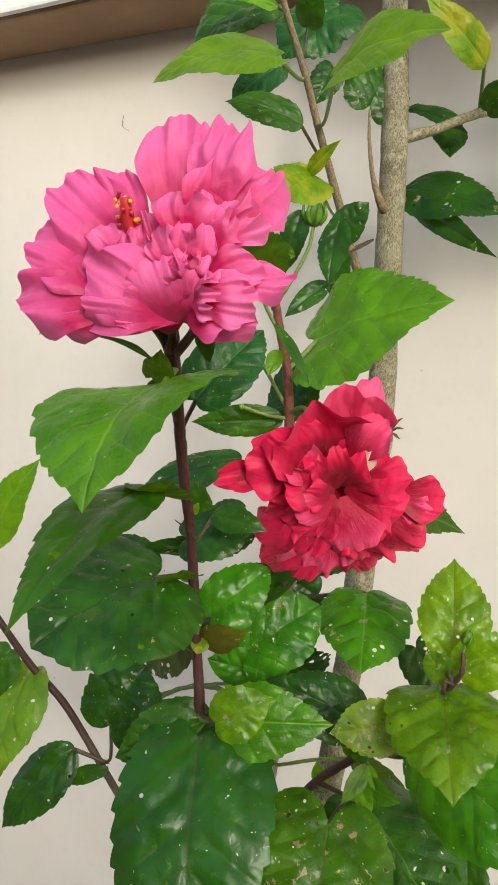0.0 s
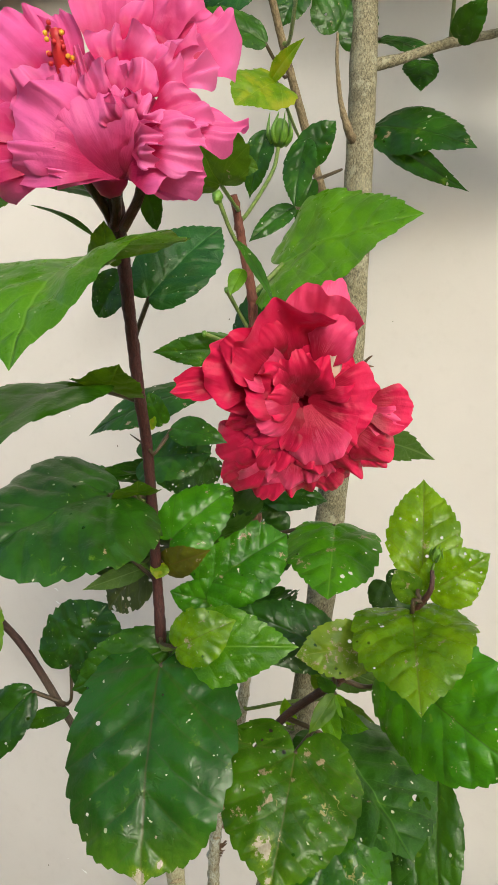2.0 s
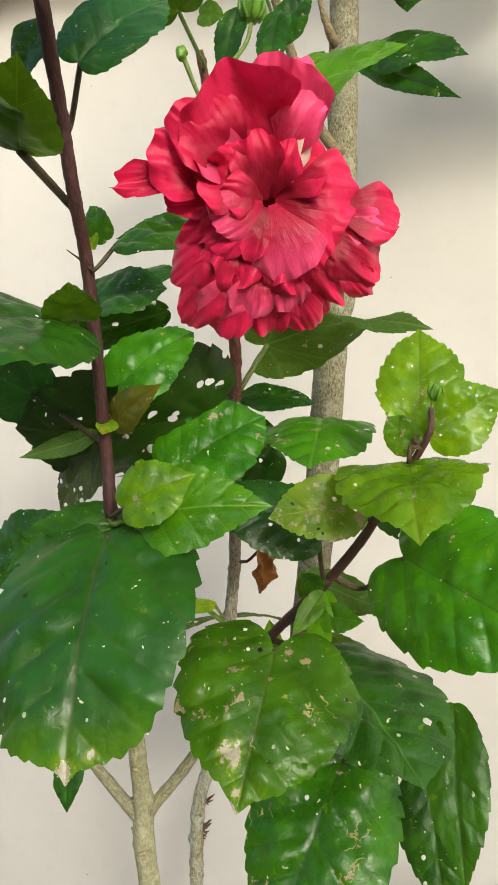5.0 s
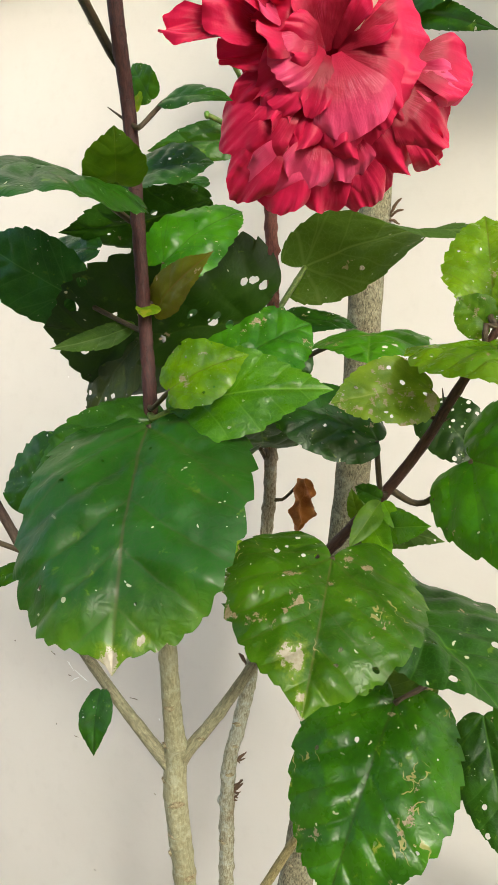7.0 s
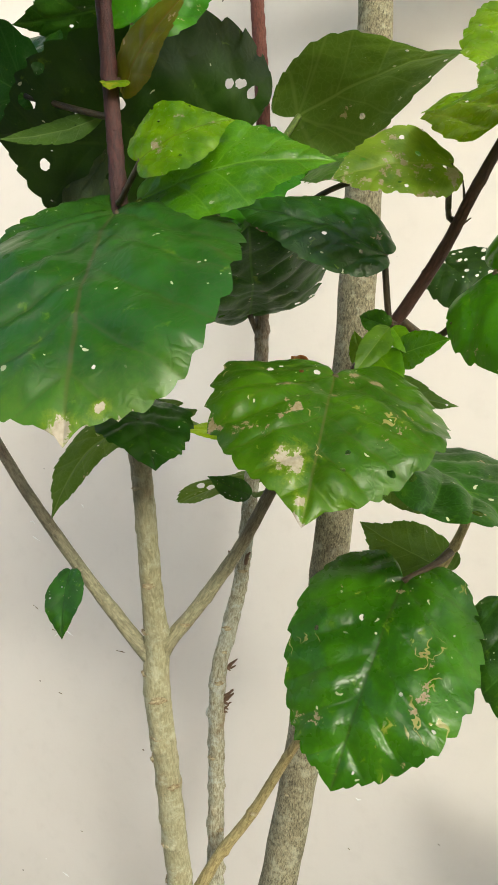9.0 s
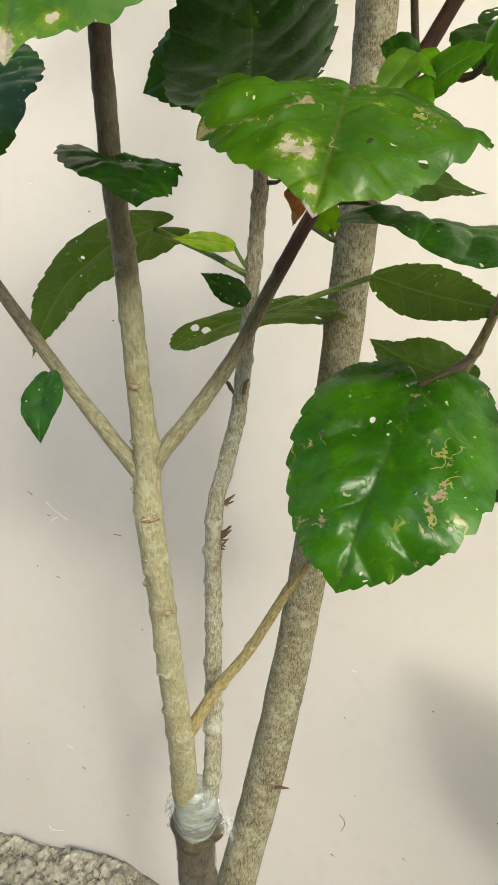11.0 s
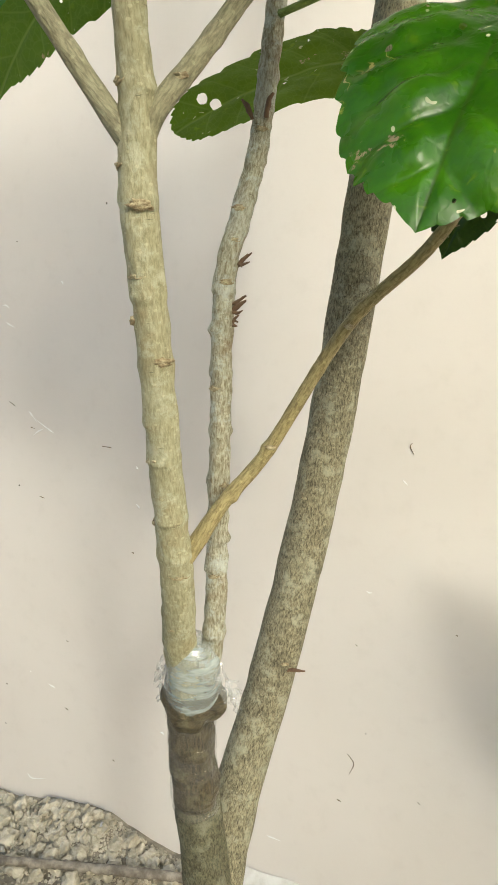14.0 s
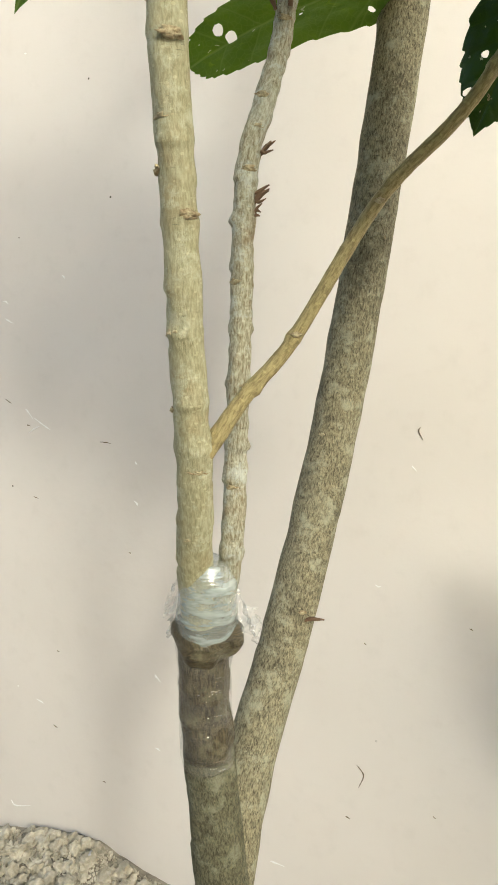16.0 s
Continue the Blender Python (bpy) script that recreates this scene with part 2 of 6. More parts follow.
WITHERED = {"scarred": ((0.72, 0.10, 0.06), (0.90, 0.03, 0.025)), "worn": ((0.97, 0.0, 0.035), (0.90, -0.09, 0.018))}
TIP_LIGHT_BURN = {"young": 0.35, "worn": 0.75, "scarred": 0.6, "youngspot": 0.5, "bitten": 0.8}
LEAF = {kind: leaf_material(*look_, tip_light_burn=TIP_LIGHT_BURN.get(kind, 0.0), withered=WITHERED.get(kind, ())) for kind, look_ in LEAF_LOOKS.items()}
LEAF_SMALL = {kind: leaf_material(look_[0] + "_small", *look_[1:], relief=0.0006, tip_light_burn=TIP_LIGHT_BURN.get(kind, 0.0)) for kind, look_ in LEAF_LOOKS.items()}
LEAF_WORDS = {
    "deep": "dark green glossy serrated leaf with pale flecks",
    "mid": "green serrated leaf with pale flecks",
    "fresh": "fresh bright green serrated leaf with pale veins",
    "bright": "light green young serrated leaf",
    "yellow": "yellow-green translucent serrated leaf",
    "gold": "yellowing green leaf with golden patches",
    "young": "lime green young leaf with brown specks",
    "youngspot": "scarred yellow-green young leaf",
    "spot": "dark green leaf freckled with pale dots",
    "hole": "green leaf with chewed holes and dry scars",
    "hole2": "dark green leaf with small chewed holes",
    "bitten": "badly bitten yellow-green leaf with brown edges",
    "glossy": "shiny green leaf with yellow flecks and scars",
    "blue": "smooth dark green leaf, blue skylight in its colour",
    "olive": "olive green small leaf",
    "blunt": "olive bitten leaf seen by its underside",
    "under": "dull olive leaf seen by its underside",
    "red": "bronze olive young leaf",
    "red2": "dull bronze chewed leaf",
    "worn": "large dark green leaf with a withered pale tip",
    "scarred": "green heart-shaped leaf with dry pale scars",
    "flecky": "shiny dark green leaf with golden flecks and tan scars",
    "dusky": "large olive leaf with chewed holes, shade in its colour",
    "dry": "dry brown curled hanging leaf",
}


def petal_material(name, deep, edge, through, pale=None):
    n = Net(name)
    uv = n.coord("UV")
    sep = n.add("SeparateXYZ")
    n.set(sep.inputs[0], uv)
    rnd = n.add("ObjectInfo").outputs["Random"]
    streak = n.noise(n.scaled(uv, 2.5, 22.0, 1.0), 1.0, 5.0)
    soft = n.noise(n.coord("Object"), 75.0, 3.0)
    # the deep base is pigment, widened to stand in for shade in the cup
    tone = n.math("ADD", n.step(sep.outputs[0], 0.25, 1.05), n.math("ADD", n.math("MULTIPLY", n.math("SUBTRACT", streak, 0.5), 0.14), n.math("MULTIPLY", n.math("SUBTRACT", soft, 0.5), 0.8)))
    tone = n.math("ADD", tone, n.math("MULTIPLY", n.math("SUBTRACT", rnd, 0.5), 0.35))
    colour = n.mix(n.step(tone, 0.0, 1.0), deep, edge)
    # pale streaks and patches: vein pigment, plus velvet sheen put into the colour
    colour = n.mix(n.math("MULTIPLY", n.step(streak, 0.56, 0.72), 0.09), colour, tuple(min(0.95, v * 1.3 + 0.02) for v in edge))
    if pale:
        fine = n.noise(n.scaled(uv, 3.0, 46.0, 1.0), 1.0, 4.0)
        patch = n.step(n.noise(n.scaled(uv, 1.0, 1.0, 1.0), 3.0, 2.0), 0.42, 0.68)
        fade = n.math("MULTIPLY", n.step(sep.outputs[0], 0.25, 0.55), n.step(n.math("SUBTRACT", 1.0, sep.outputs[0]), 0.03, 0.16))
        colour = n.mix(n.math("MULTIPLY", n.math("MULTIPLY", n.step(fine, 0.44, 0.66), patch), n.math("MULTIPLY", fade, 0.32)), colour, pale)
    n.finish(colour, 0.45)
    n.bsdf.inputs["Specular IOR Level"].default_value = 0.3
    n.bsdf.inputs["Sheen Weight"].default_value = 0.08
    normal = n.bump(n.math("ADD", n.math("MULTIPLY", streak, 0.35), n.math("MULTIPLY", n.noise(n.coord("Object"), 160.0, 3.0), 1.2)), 0.45, 0.0011)
    glow = n.add("BsdfTranslucent")
    n.set(glow.inputs[0], colour)
    n.set(glow.inputs[1], normal)
    both = n.add("MixShader")
    n.set(both.inputs[0], through)
    n.set(both.inputs[1], n.bsdf.outputs[0])
    n.set(both.inputs[2], glow.outputs[0])
    n.set(n.out.inputs[0], both.outputs[0])
    return n.mat


PETAL = {
    "A": petal_material("petal_pink", (0.54, 0.008, 0.105), (0.84, 0.130, 0.40), 0.28),
    "B": petal_material("petal_pink_light", (0.56, 0.010, 0.110), (0.85, 0.140, 0.41), 0.28),
    "C": petal_material("petal_pink_frilled", (0.60, 0.012, 0.125), (0.88, 0.185, 0.47), 0.28),
    "R": petal_material("petal_crimson", (0.30, 0.0012, 0.022), (0.75, 0.011, 0.092), 0.22, (0.84, 0.08, 0.21)),
    "P": petal_material("petal_rose", (0.46, 0.004, 0.045), (0.88, 0.072, 0.22), 0.20, (0.90, 0.26, 0.42)),
    "W": petal_material("petal_bleached", (0.72, 0.55, 0.42), (0.84, 0.76, 0.62), 0.25),
}


def bark_material(name, dark, light, moss=None, scale=1.0, rough=0.8, young=None, stain=None, smooth=0.0):
    """Bark: fine lengthwise grain, blotches, cracks and lichen. UV runs round the stem and along it, in metres."""
    n = Net(name)
    uv = n.coord("UV")
    obj = n.coord("Object")
    grain = n.noise(n.scaled(uv, 1300.0 * scale, 280.0 * scale, 1.0), 1.0, 8.0, 0.7)
    flake = n.noise(n.scaled(uv, 720.0, 250.0, 1.0), 1.0, 6.0, 0.7)
    blotch = n.noise(obj, 55.0, 5.0, 0.6)
    mixed = n.math("ADD", n.math("MULTIPLY", grain, 0.55), n.math("MULTIPLY", flake, 0.45))
    colour = n.mix(n.step(mixed, 0.40 - 0.16 * smooth, 0.59 + 0.15 * smooth), dark, light)
    colour = n.mix(n.math("MULTIPLY", n.step(blotch, 0.5, 0.72), 0.5), colour, stain or tuple(v * 0.55 for v in dark))
    if moss:
        colour = n.mix(n.math("MULTIPLY", n.step(n.noise(obj, 95.0, 8.0, 0.75), 0.50, 0.64), 0.65), colour, moss)
        colour = n.mix(n.math("MULTIPLY", n.step(n.noise(obj, 42.0, 5.0, 0.65), 0.52, 0.66), 0.22), colour, moss)
    crack = n.noise(n.scaled(uv, 170.0, 1100.0, 1.0), 1.0, 3.0, 0.6)
    some = n.step(n.noise(obj, 70.0, 2.0), 0.5, 0.6)
    cut = n.math("MULTIPLY", n.step(crack, 0.63, 0.69), some)
    colour = n.mix(n.math("MULTIPLY", cut, 0.6), colour, tuple(v * 0.4 for v in dark))
    pits = n.spots(n.scaled(uv, 260.0, 420.0, 1.0), 1.0)
    colour = n.mix(n.math("MULTIPLY", n.math("LESS_THAN", pits.outputs[0], 0.2), 0.3), colour, tuple(min(1.0, v * 1.5) for v in light))
    if young:
        height = n.add("SeparateXYZ")
        n.set(height.inputs[0], obj)
        up = n.math("ADD", height.outputs[2], n.math("MULTIPLY", n.math("SUBTRACT", n.noise(obj, 40.0, 3.0), 0.5), 0.07))
        colour = n.mix(n.step(up, young[0], young[1]), colour, n.mix(n.step(grain, 0.3, 0.7), young[2], young[3]))
    n.finish(colour, rough)
    height = n.math("SUBTRACT", n.math("ADD", mixed, n.math("MULTIPLY", blotch, 0.6)), n.math("MULTIPLY", cut, 0.5))
    n.bump(height, 0.8, 0.0013 - 0.0005 * smooth)
    return n.mat


BARK_ROOT = bark_material("bark_grey_brown", (0.058, 0.047, 0.025), (0.345, 0.308, 0.192), (0.43, 0.42, 0.30), 1.5, 0.8, None, None, 0.1)
BARK_TRUNK = bark_material("bark_olive_trunk", (0.040, 0.036, 0.018), (0.170, 0.158, 0.088), (0.27, 0.265, 0.18), 1.7)
BARK_SCION = bark_material("bark_pale_green", (0.215, 0.195, 0.098), (0.465, 0.442, 0.285), (0.53, 0.54, 0.39), 0.8, 0.6, (0.28, 0.45, (0.028, 0.008, 0.008), (0.090, 0.026, 0.022)), (0.27, 0.190, 0.08), 0.45)
BARK_DARK = bark_material("bark_dark_wet", (0.020, 0.016, 0.009), (0.125, 0.100, 0.056), (0.20, 0.18, 0.11), 0.7, 0.3)
BARK_SECOND = bark_material("bark_silver", (0.175, 0.140, 0.072), (0.47, 0.46, 0.35), (0.54, 0.58, 0.53), 1.0, 0.7, (0.27, 0.50, (0.095, 0.028, 0.018), (0.22, 0.070, 0.044)), (0.20, 0.115, 0.045), 0.1)
BARK_RED = bark_material("bark_wine_red", (0.060, 0.013, 0.011), (0.165, 0.045, 0.030), None, 0.7, 0.42)
BARK_TWIG = bark_material("bark_brown_twig", (0.13, 0.09, 0.045), (0.30, 0.23, 0.13), None, 1.0)
STALK = bark_material("stalk_green", (0.10, 0.16, 0.03), (0.22, 0.30, 0.06), None, 0.6, 0.45)
STALK_RED = bark_material("stalk_dark_red", (0.05, 0.03, 0.015), (0.10, 0.07, 0.03), None, 0.6, 0.45)


def plain(name, a, b, scale, rough, relief=0.0, distance=0.002):
    n = Net(name)
    obj = n.coord("Object")
    f = n.noise(obj, scale, 6.0, 0.62)
    n.finish(n.mix(n.step(f, 0.32, 0.7), a, b), rough)
    if relief:
        n.bump(n.math("ADD", f, n.math("MULTIPLY", n.noise(obj, scale * 7.0, 4.0), 0.5)), relief, distance)
    return n.mat


def wall_material():
    n = Net("wall_paint")
    obj = n.coord("Object")
    broad = n.noise(obj, 3.0, 4.0)
    fine = n.noise(obj, 60.0, 5.0)
    colour = n.mix(n.step(broad, 0.3, 0.7), (0.655, 0.608, 0.562), (0.710, 0.662, 0.618))
    colour = n.mix(n.math("MULTIPLY", n.step(fine, 0.5, 0.8), 0.15), colour, (0.52, 0.472, 0.425))
    sep = n.add("SeparateXYZ")
    n.set(sep.inputs[0], obj)
    chalk = n.math("MULTIPLY", n.step(n.noise(n.scaled(obj, 5.0, 5.0, 9.0), 1.0, 5.0), 0.48, 0.62), n.math("SUBTRACT", 1.0, n.step(sep.outputs[2], 0.0, 0.09)))
    colour = n.mix(n.math("MULTIPLY", chalk, 0.7), colour, (0.82, 0.80, 0.75))
    cell = n.spots(obj, 22.0)
    speck = n.math("MULTIPLY", n.math("LESS_THAN", cell.outputs[0], 0.026), n.step(n.noise(obj, 9.0, 1.0), 0.5, 0.52))
    colour = n.mix(speck, colour, (0.09, 0.07, 0.05))
    chip = n.math("LESS_THAN", n.math("ADD", n.spots(n.scaled(obj, 9.0, 9.0, 16.0), 1.0).outputs[0], n.math("MULTIPLY", n.noise(obj, 130.0, 3.0), 0.10)), 0.062)
    colour = n.mix(chip, colour, (0.86, 0.84, 0.80))
    n.finish(colour, 0.62)
    n.bump(n.math("ADD", fine, n.math("MULTIPLY", broad, 2.0)), 0.25, 0.0015)
    return n.mat


WALL = wall_material()
SLAB = plain("slab_brown_paint", (0.26, 0.165, 0.09), (0.34, 0.22, 0.13), 9.0, 0.7, 0.2)
WHITE = plain("slab_white_paint", (0.74, 0.76, 0.78), (0.82, 0.83, 0.84), 12.0, 0.6, 0.1)
# darker than the clods, so that gaps between them look shaded
SOIL = plain("soil_dry", (0.20, 0.17, 0.125), (0.42, 0.375, 0.285), 45.0, 0.95, 0.9, 0.004)
CLOD = plain("clod_dry", (0.35, 0.31, 0.225), (0.62, 0.565, 0.445), 60.0, 0.95, 0.9, 0.003)
STONE = plain("pebble_grey", (0.34, 0.34, 0.32), (0.56, 0.55, 0.52), 60.0, 0.8, 0.4)
VINE = plain("vine_dry", (0.15, 0.125, 0.095), (0.36, 0.32, 0.255), 70.0, 0.9, 0.7)
CEMENT = plain("cement_white", (0.52, 0.49, 0.43), (0.70, 0.68, 0.63), 30.0, 0.9, 0.5)
NAVY = plain("plastic_navy", (0.012, 0.016, 0.05), (0.02, 0.026, 0.07), 30.0, 0.35, 0.1)
GRASS = plain("grass_blade", (0.12, 0.28, 0.02), (0.2, 0.4, 0.05), 60.0, 0.45)
STAMEN = plain("stamen_red", (0.45, 0.01, 0.02), (0.6, 0.03, 0.03), 90.0, 0.45)
ANTHER = plain("anther_yellow", (0.75, 0.36, 0.02), (0.85, 0.5, 0.04), 90.0, 0.6)
SEPAL = plain("sepal_green", (0.09, 0.20, 0.015), (0.16, 0.32, 0.03), 60.0, 0.45, 0.2)
SCAR = plain("scar_tan", (0.22, 0.155, 0.075), (0.54, 0.47, 0.30), 420.0, 0.8, 0.6)
THORN = plain("shoot_brown", (0.10, 0.055, 0.03), (0.2, 0.12, 0.07), 120.0, 0.7, 0.3)


def tape_material(name, milk_low, milk_high, milk, shine_by, relief=0.0009):
    """Thin stretched plastic: clear, milky where its folds lie over one another, with a wet gloss."""
    n = Net(name)
    obj = n.coord("Object")
    bands = n.noise(n.scaled(obj, 60.0, 60.0, 210.0), 1.0, 3.0)
    folds = n.noise(n.scaled(obj, 130.0, 130.0, 380.0), 1.0, 3.0, 0.5)
    n.finish(n.mix(folds, tuple(v * 0.8 for v in milk), milk), 0.22)
    normal = n.bump(n.math("ADD", bands, n.math("MULTIPLY", folds, 0.5)), 0.8, relief)
    clear = n.add("BsdfTransparent")
    body = n.add("MixShader")
    n.set(body.inputs[0], n.math("ADD", milk_low, n.math("MULTIPLY", n.step(bands, 0.38, 0.66), milk_high - milk_low)))
    n.set(body.inputs[1], clear.outputs[0])
    n.set(body.inputs[2], n.bsdf.outputs[0])
    shine = n.add("BsdfGlossy")
    shine.inputs["Roughness"].default_value = 0.14
    n.set(shine.inputs["Normal"], normal)
    both = n.add("MixShader")
    both.inputs[0].default_value = shine_by
    n.set(both.inputs[1], body.outputs[0])
    n.set(both.inputs[2], shine.outputs[0])
    n.set(n.out.inputs[0], both.outputs[0])
    return n.mat


TAPE = tape_material("grafting_film", 0.22, 0.62, (0.68, 0.77, 0.75), 0.14, 0.0014)
# faint milky bands of this clear film stand in for glints on its rings
CLEAR = tape_material("grafting_film_clear", 0.0, 0.13, (0.46, 0.46, 0.42), 0.15, 0.0026)
FRAYED = tape_material("grafting_film_frayed", 0.05, 0.38, (0.74, 0.76, 0.74), 0.05)

# ---- building helpers ----
ORIGIN = {}


def link(name, mesh, material, parent=None, label="", at=(0, 0, 0)):
    """One mesh object whose points are given in the world, with its own origin at `at`."""
    if material is not None:
        mesh.materials.append(material)
    at = Vector(at)
    mesh.transform(Matrix.Translation(-at))
    ob = new(name, mesh)
    ORIGIN[ob] = at
    ob.parent = parent
    ob.location = at - (ORIGIN[parent] if parent else Vector())
    return tagged(ob, label) if label else ob


def sheet(points, rows, cols, uvs=None, smooth=True):
    """A grid of points, row by row, as a mesh with UVs."""
    faces = [(r * cols + c, r * cols + c + 1, (r + 1) * cols + c + 1, (r + 1) * cols + c) for r in range(rows - 1) for c in range(cols - 1)]
    mesh = bpy.data.meshes.new("sheet")
    mesh.from_pydata([tuple(p) for p in points], [], faces)
    if uvs is not None:
        layer = mesh.uv_layers.new(name="UVMap")
        layer.data.foreach_set("uv", np.array([uvs[v] for f in faces for v in f], dtype=np.float32).ravel())
    if smooth:
        mesh.polygons.foreach_set("use_smooth", [True] * len(faces))
    return mesh


def spline(points, gap):
    """Catmull-Rom through the points, sampled about every `gap` metres; gives places and the running index."""
    pts = [Vector(p) for p in points]
    ends = [pts[0] * 2 - pts[1], *pts, pts[-1] * 2 - pts[-2]]
    out = []
    for i in range(len(pts) - 1):
        a, b, c, d = ends[i : i + 4]
        count = max(1, int((c - b).length / gap))
        for k in range(count):
            u = k / count
            out.append((0.5 * ((2 * b) + (c - a) * u + (2 * a - 5 * b + 4 * c - d) * u * u + (3 * b - a - 3 * c + d) * u**3), i + u))
    out.append((pts[-1], len(pts) - 1.0))
    return out


def tube(points, radii, sides=12, gap=0.004, rough=0.04, nodes=0.0, node_gap=0.03, seed=0):
    """A tapered stem along the points; nodes: how far leaf-scar rings swell."""
    path = spline(points, gap)
    last = len(path) + 1
    path = [path[0], *path, path[-1]]
    rng = random.Random(seed)
    verts, uvs, length = [], [], 0.0
    up = Vector((0.3, 1, 0.1))
    marks, run = [], 0.0
    while run < 2.0:
        run += node_gap * rng.uniform(0.6, 1.5)
        marks.append((run, rng.uniform(0, 6.28), rng.uniform(0.6, 1.3)))
    for k, (p, idx) in enumerate(path):
        ahead = (path[min(k + 2, last)][0] - path[max(k - 2, 0)][0]).normalized()
        if k:
            length += (p - path[k - 1][0]).length
        x = ahead.cross(up).normalized()
        y = x.cross(ahead)
        i = min(int(idx), len(radii) - 2)
        r = (radii[i] + (radii[i + 1] - radii[i]) * (idx - i)) * (0.03 if k in (0, last) else 1.0)
        for j in range(sides + 1):
            a = 2 * math.pi * (j % sides) / sides
            bulge = 1 + rough * noise.noise(Vector((math.cos(a) * 1.5, math.sin(a) * 1.5, length / max(radii[i], 0.002) * 0.8 + seed * 7.1)))
            if nodes:
                for m, turn, big in marks:
                    near = (length - m) / (0.0032 if length > m else 0.0011)
                    if abs(near) < 3:
                        bulge += nodes * big * math.exp(-near * near) * (0.18 + 0.82 * max(0.0, math.cos(a - turn)) ** 2)
            verts.append(p + (x * math.cos(a) + y * math.sin(a)) * r * bulge)
            uvs.append((j / sides * 6.2832 * r, length))
    return sheet(verts, len(path), sides + 1, uvs)


PLANT_AT = Vector((-0.181, 0.47, -0.03))
plant = new("hibiscus_plant")
plant.location = PLANT_AT
ORIGIN[plant] = PLANT_AT
tagged(plant, "grafted hibiscus shrub with pink and red double flowers against a wall", "plant")

count_leaf = 0
PLUMP = ("deep", "hole", "glossy", "hole2", "blue", "worn", "scarred", "flecky", "dusky")


HEART = ((0.0, 0.0), (-0.11, 0.14), (-0.185, 0.42), (-0.12, 0.76), (0.06, 0.99), (0.29, 1.05), (0.51, 1.0), (0.71, 0.82), (0.86, 0.54), (0.945, 0.22), (1.0, 0.0))
LOBED = ((0.0, 0.0), (-0.14, 0.14), (-0.235, 0.42), (-0.17, 0.76), (0.03, 1.0), (0.26, 1.05), (0.49, 0.95), (0.68, 0.72), (0.83, 0.42), (0.91, 0.17), (1.0, 0.0))
ROUND = ((0.0, 0.0), (-0.12, 0.30), (-0.14, 0.66), (0.04, 0.95), (0.30, 1.05), (0.55, 1.02), (0.76, 0.86), (0.90, 0.56), (0.945, 0.26), (0.96, 0.09), (1.0, 0.0))
TAPER = ((0.0, 0.0), (-0.10, 0.15), (-0.165, 0.42), (-0.10, 0.76), (0.08, 0.98), (0.30, 1.03), (0.51, 0.92), (0.69, 0.68), (0.83, 0.40), (0.91, 0.17), (1.0, 0.0))
BLUNT = ((0.0, 0.0), (-0.06, 0.16), (-0.10, 0.42), (-0.03, 0.76), (0.14, 0.99), (0.36, 1.06), (0.58, 1.04), (0.78, 0.92), (0.93, 0.66), (1.0, 0.30), (1.02, 0.0))
OVATE = ((0.0, 0.0), (-0.005, 0.16), (0.02, 0.40), (0.10, 0.70), (0.24, 0.93), (0.38, 1.02), (0.56, 0.91), (0.72, 0.66), (0.85, 0.36), (0.93, 0.14), (1.0, 0.0))


VEINS = 5.0


def vein_lane(s, a):
    """Where a point lies between the side veins; a: distance from the midrib in blade lengths."""
    return s - a * (0.95 - 0.6 * a)


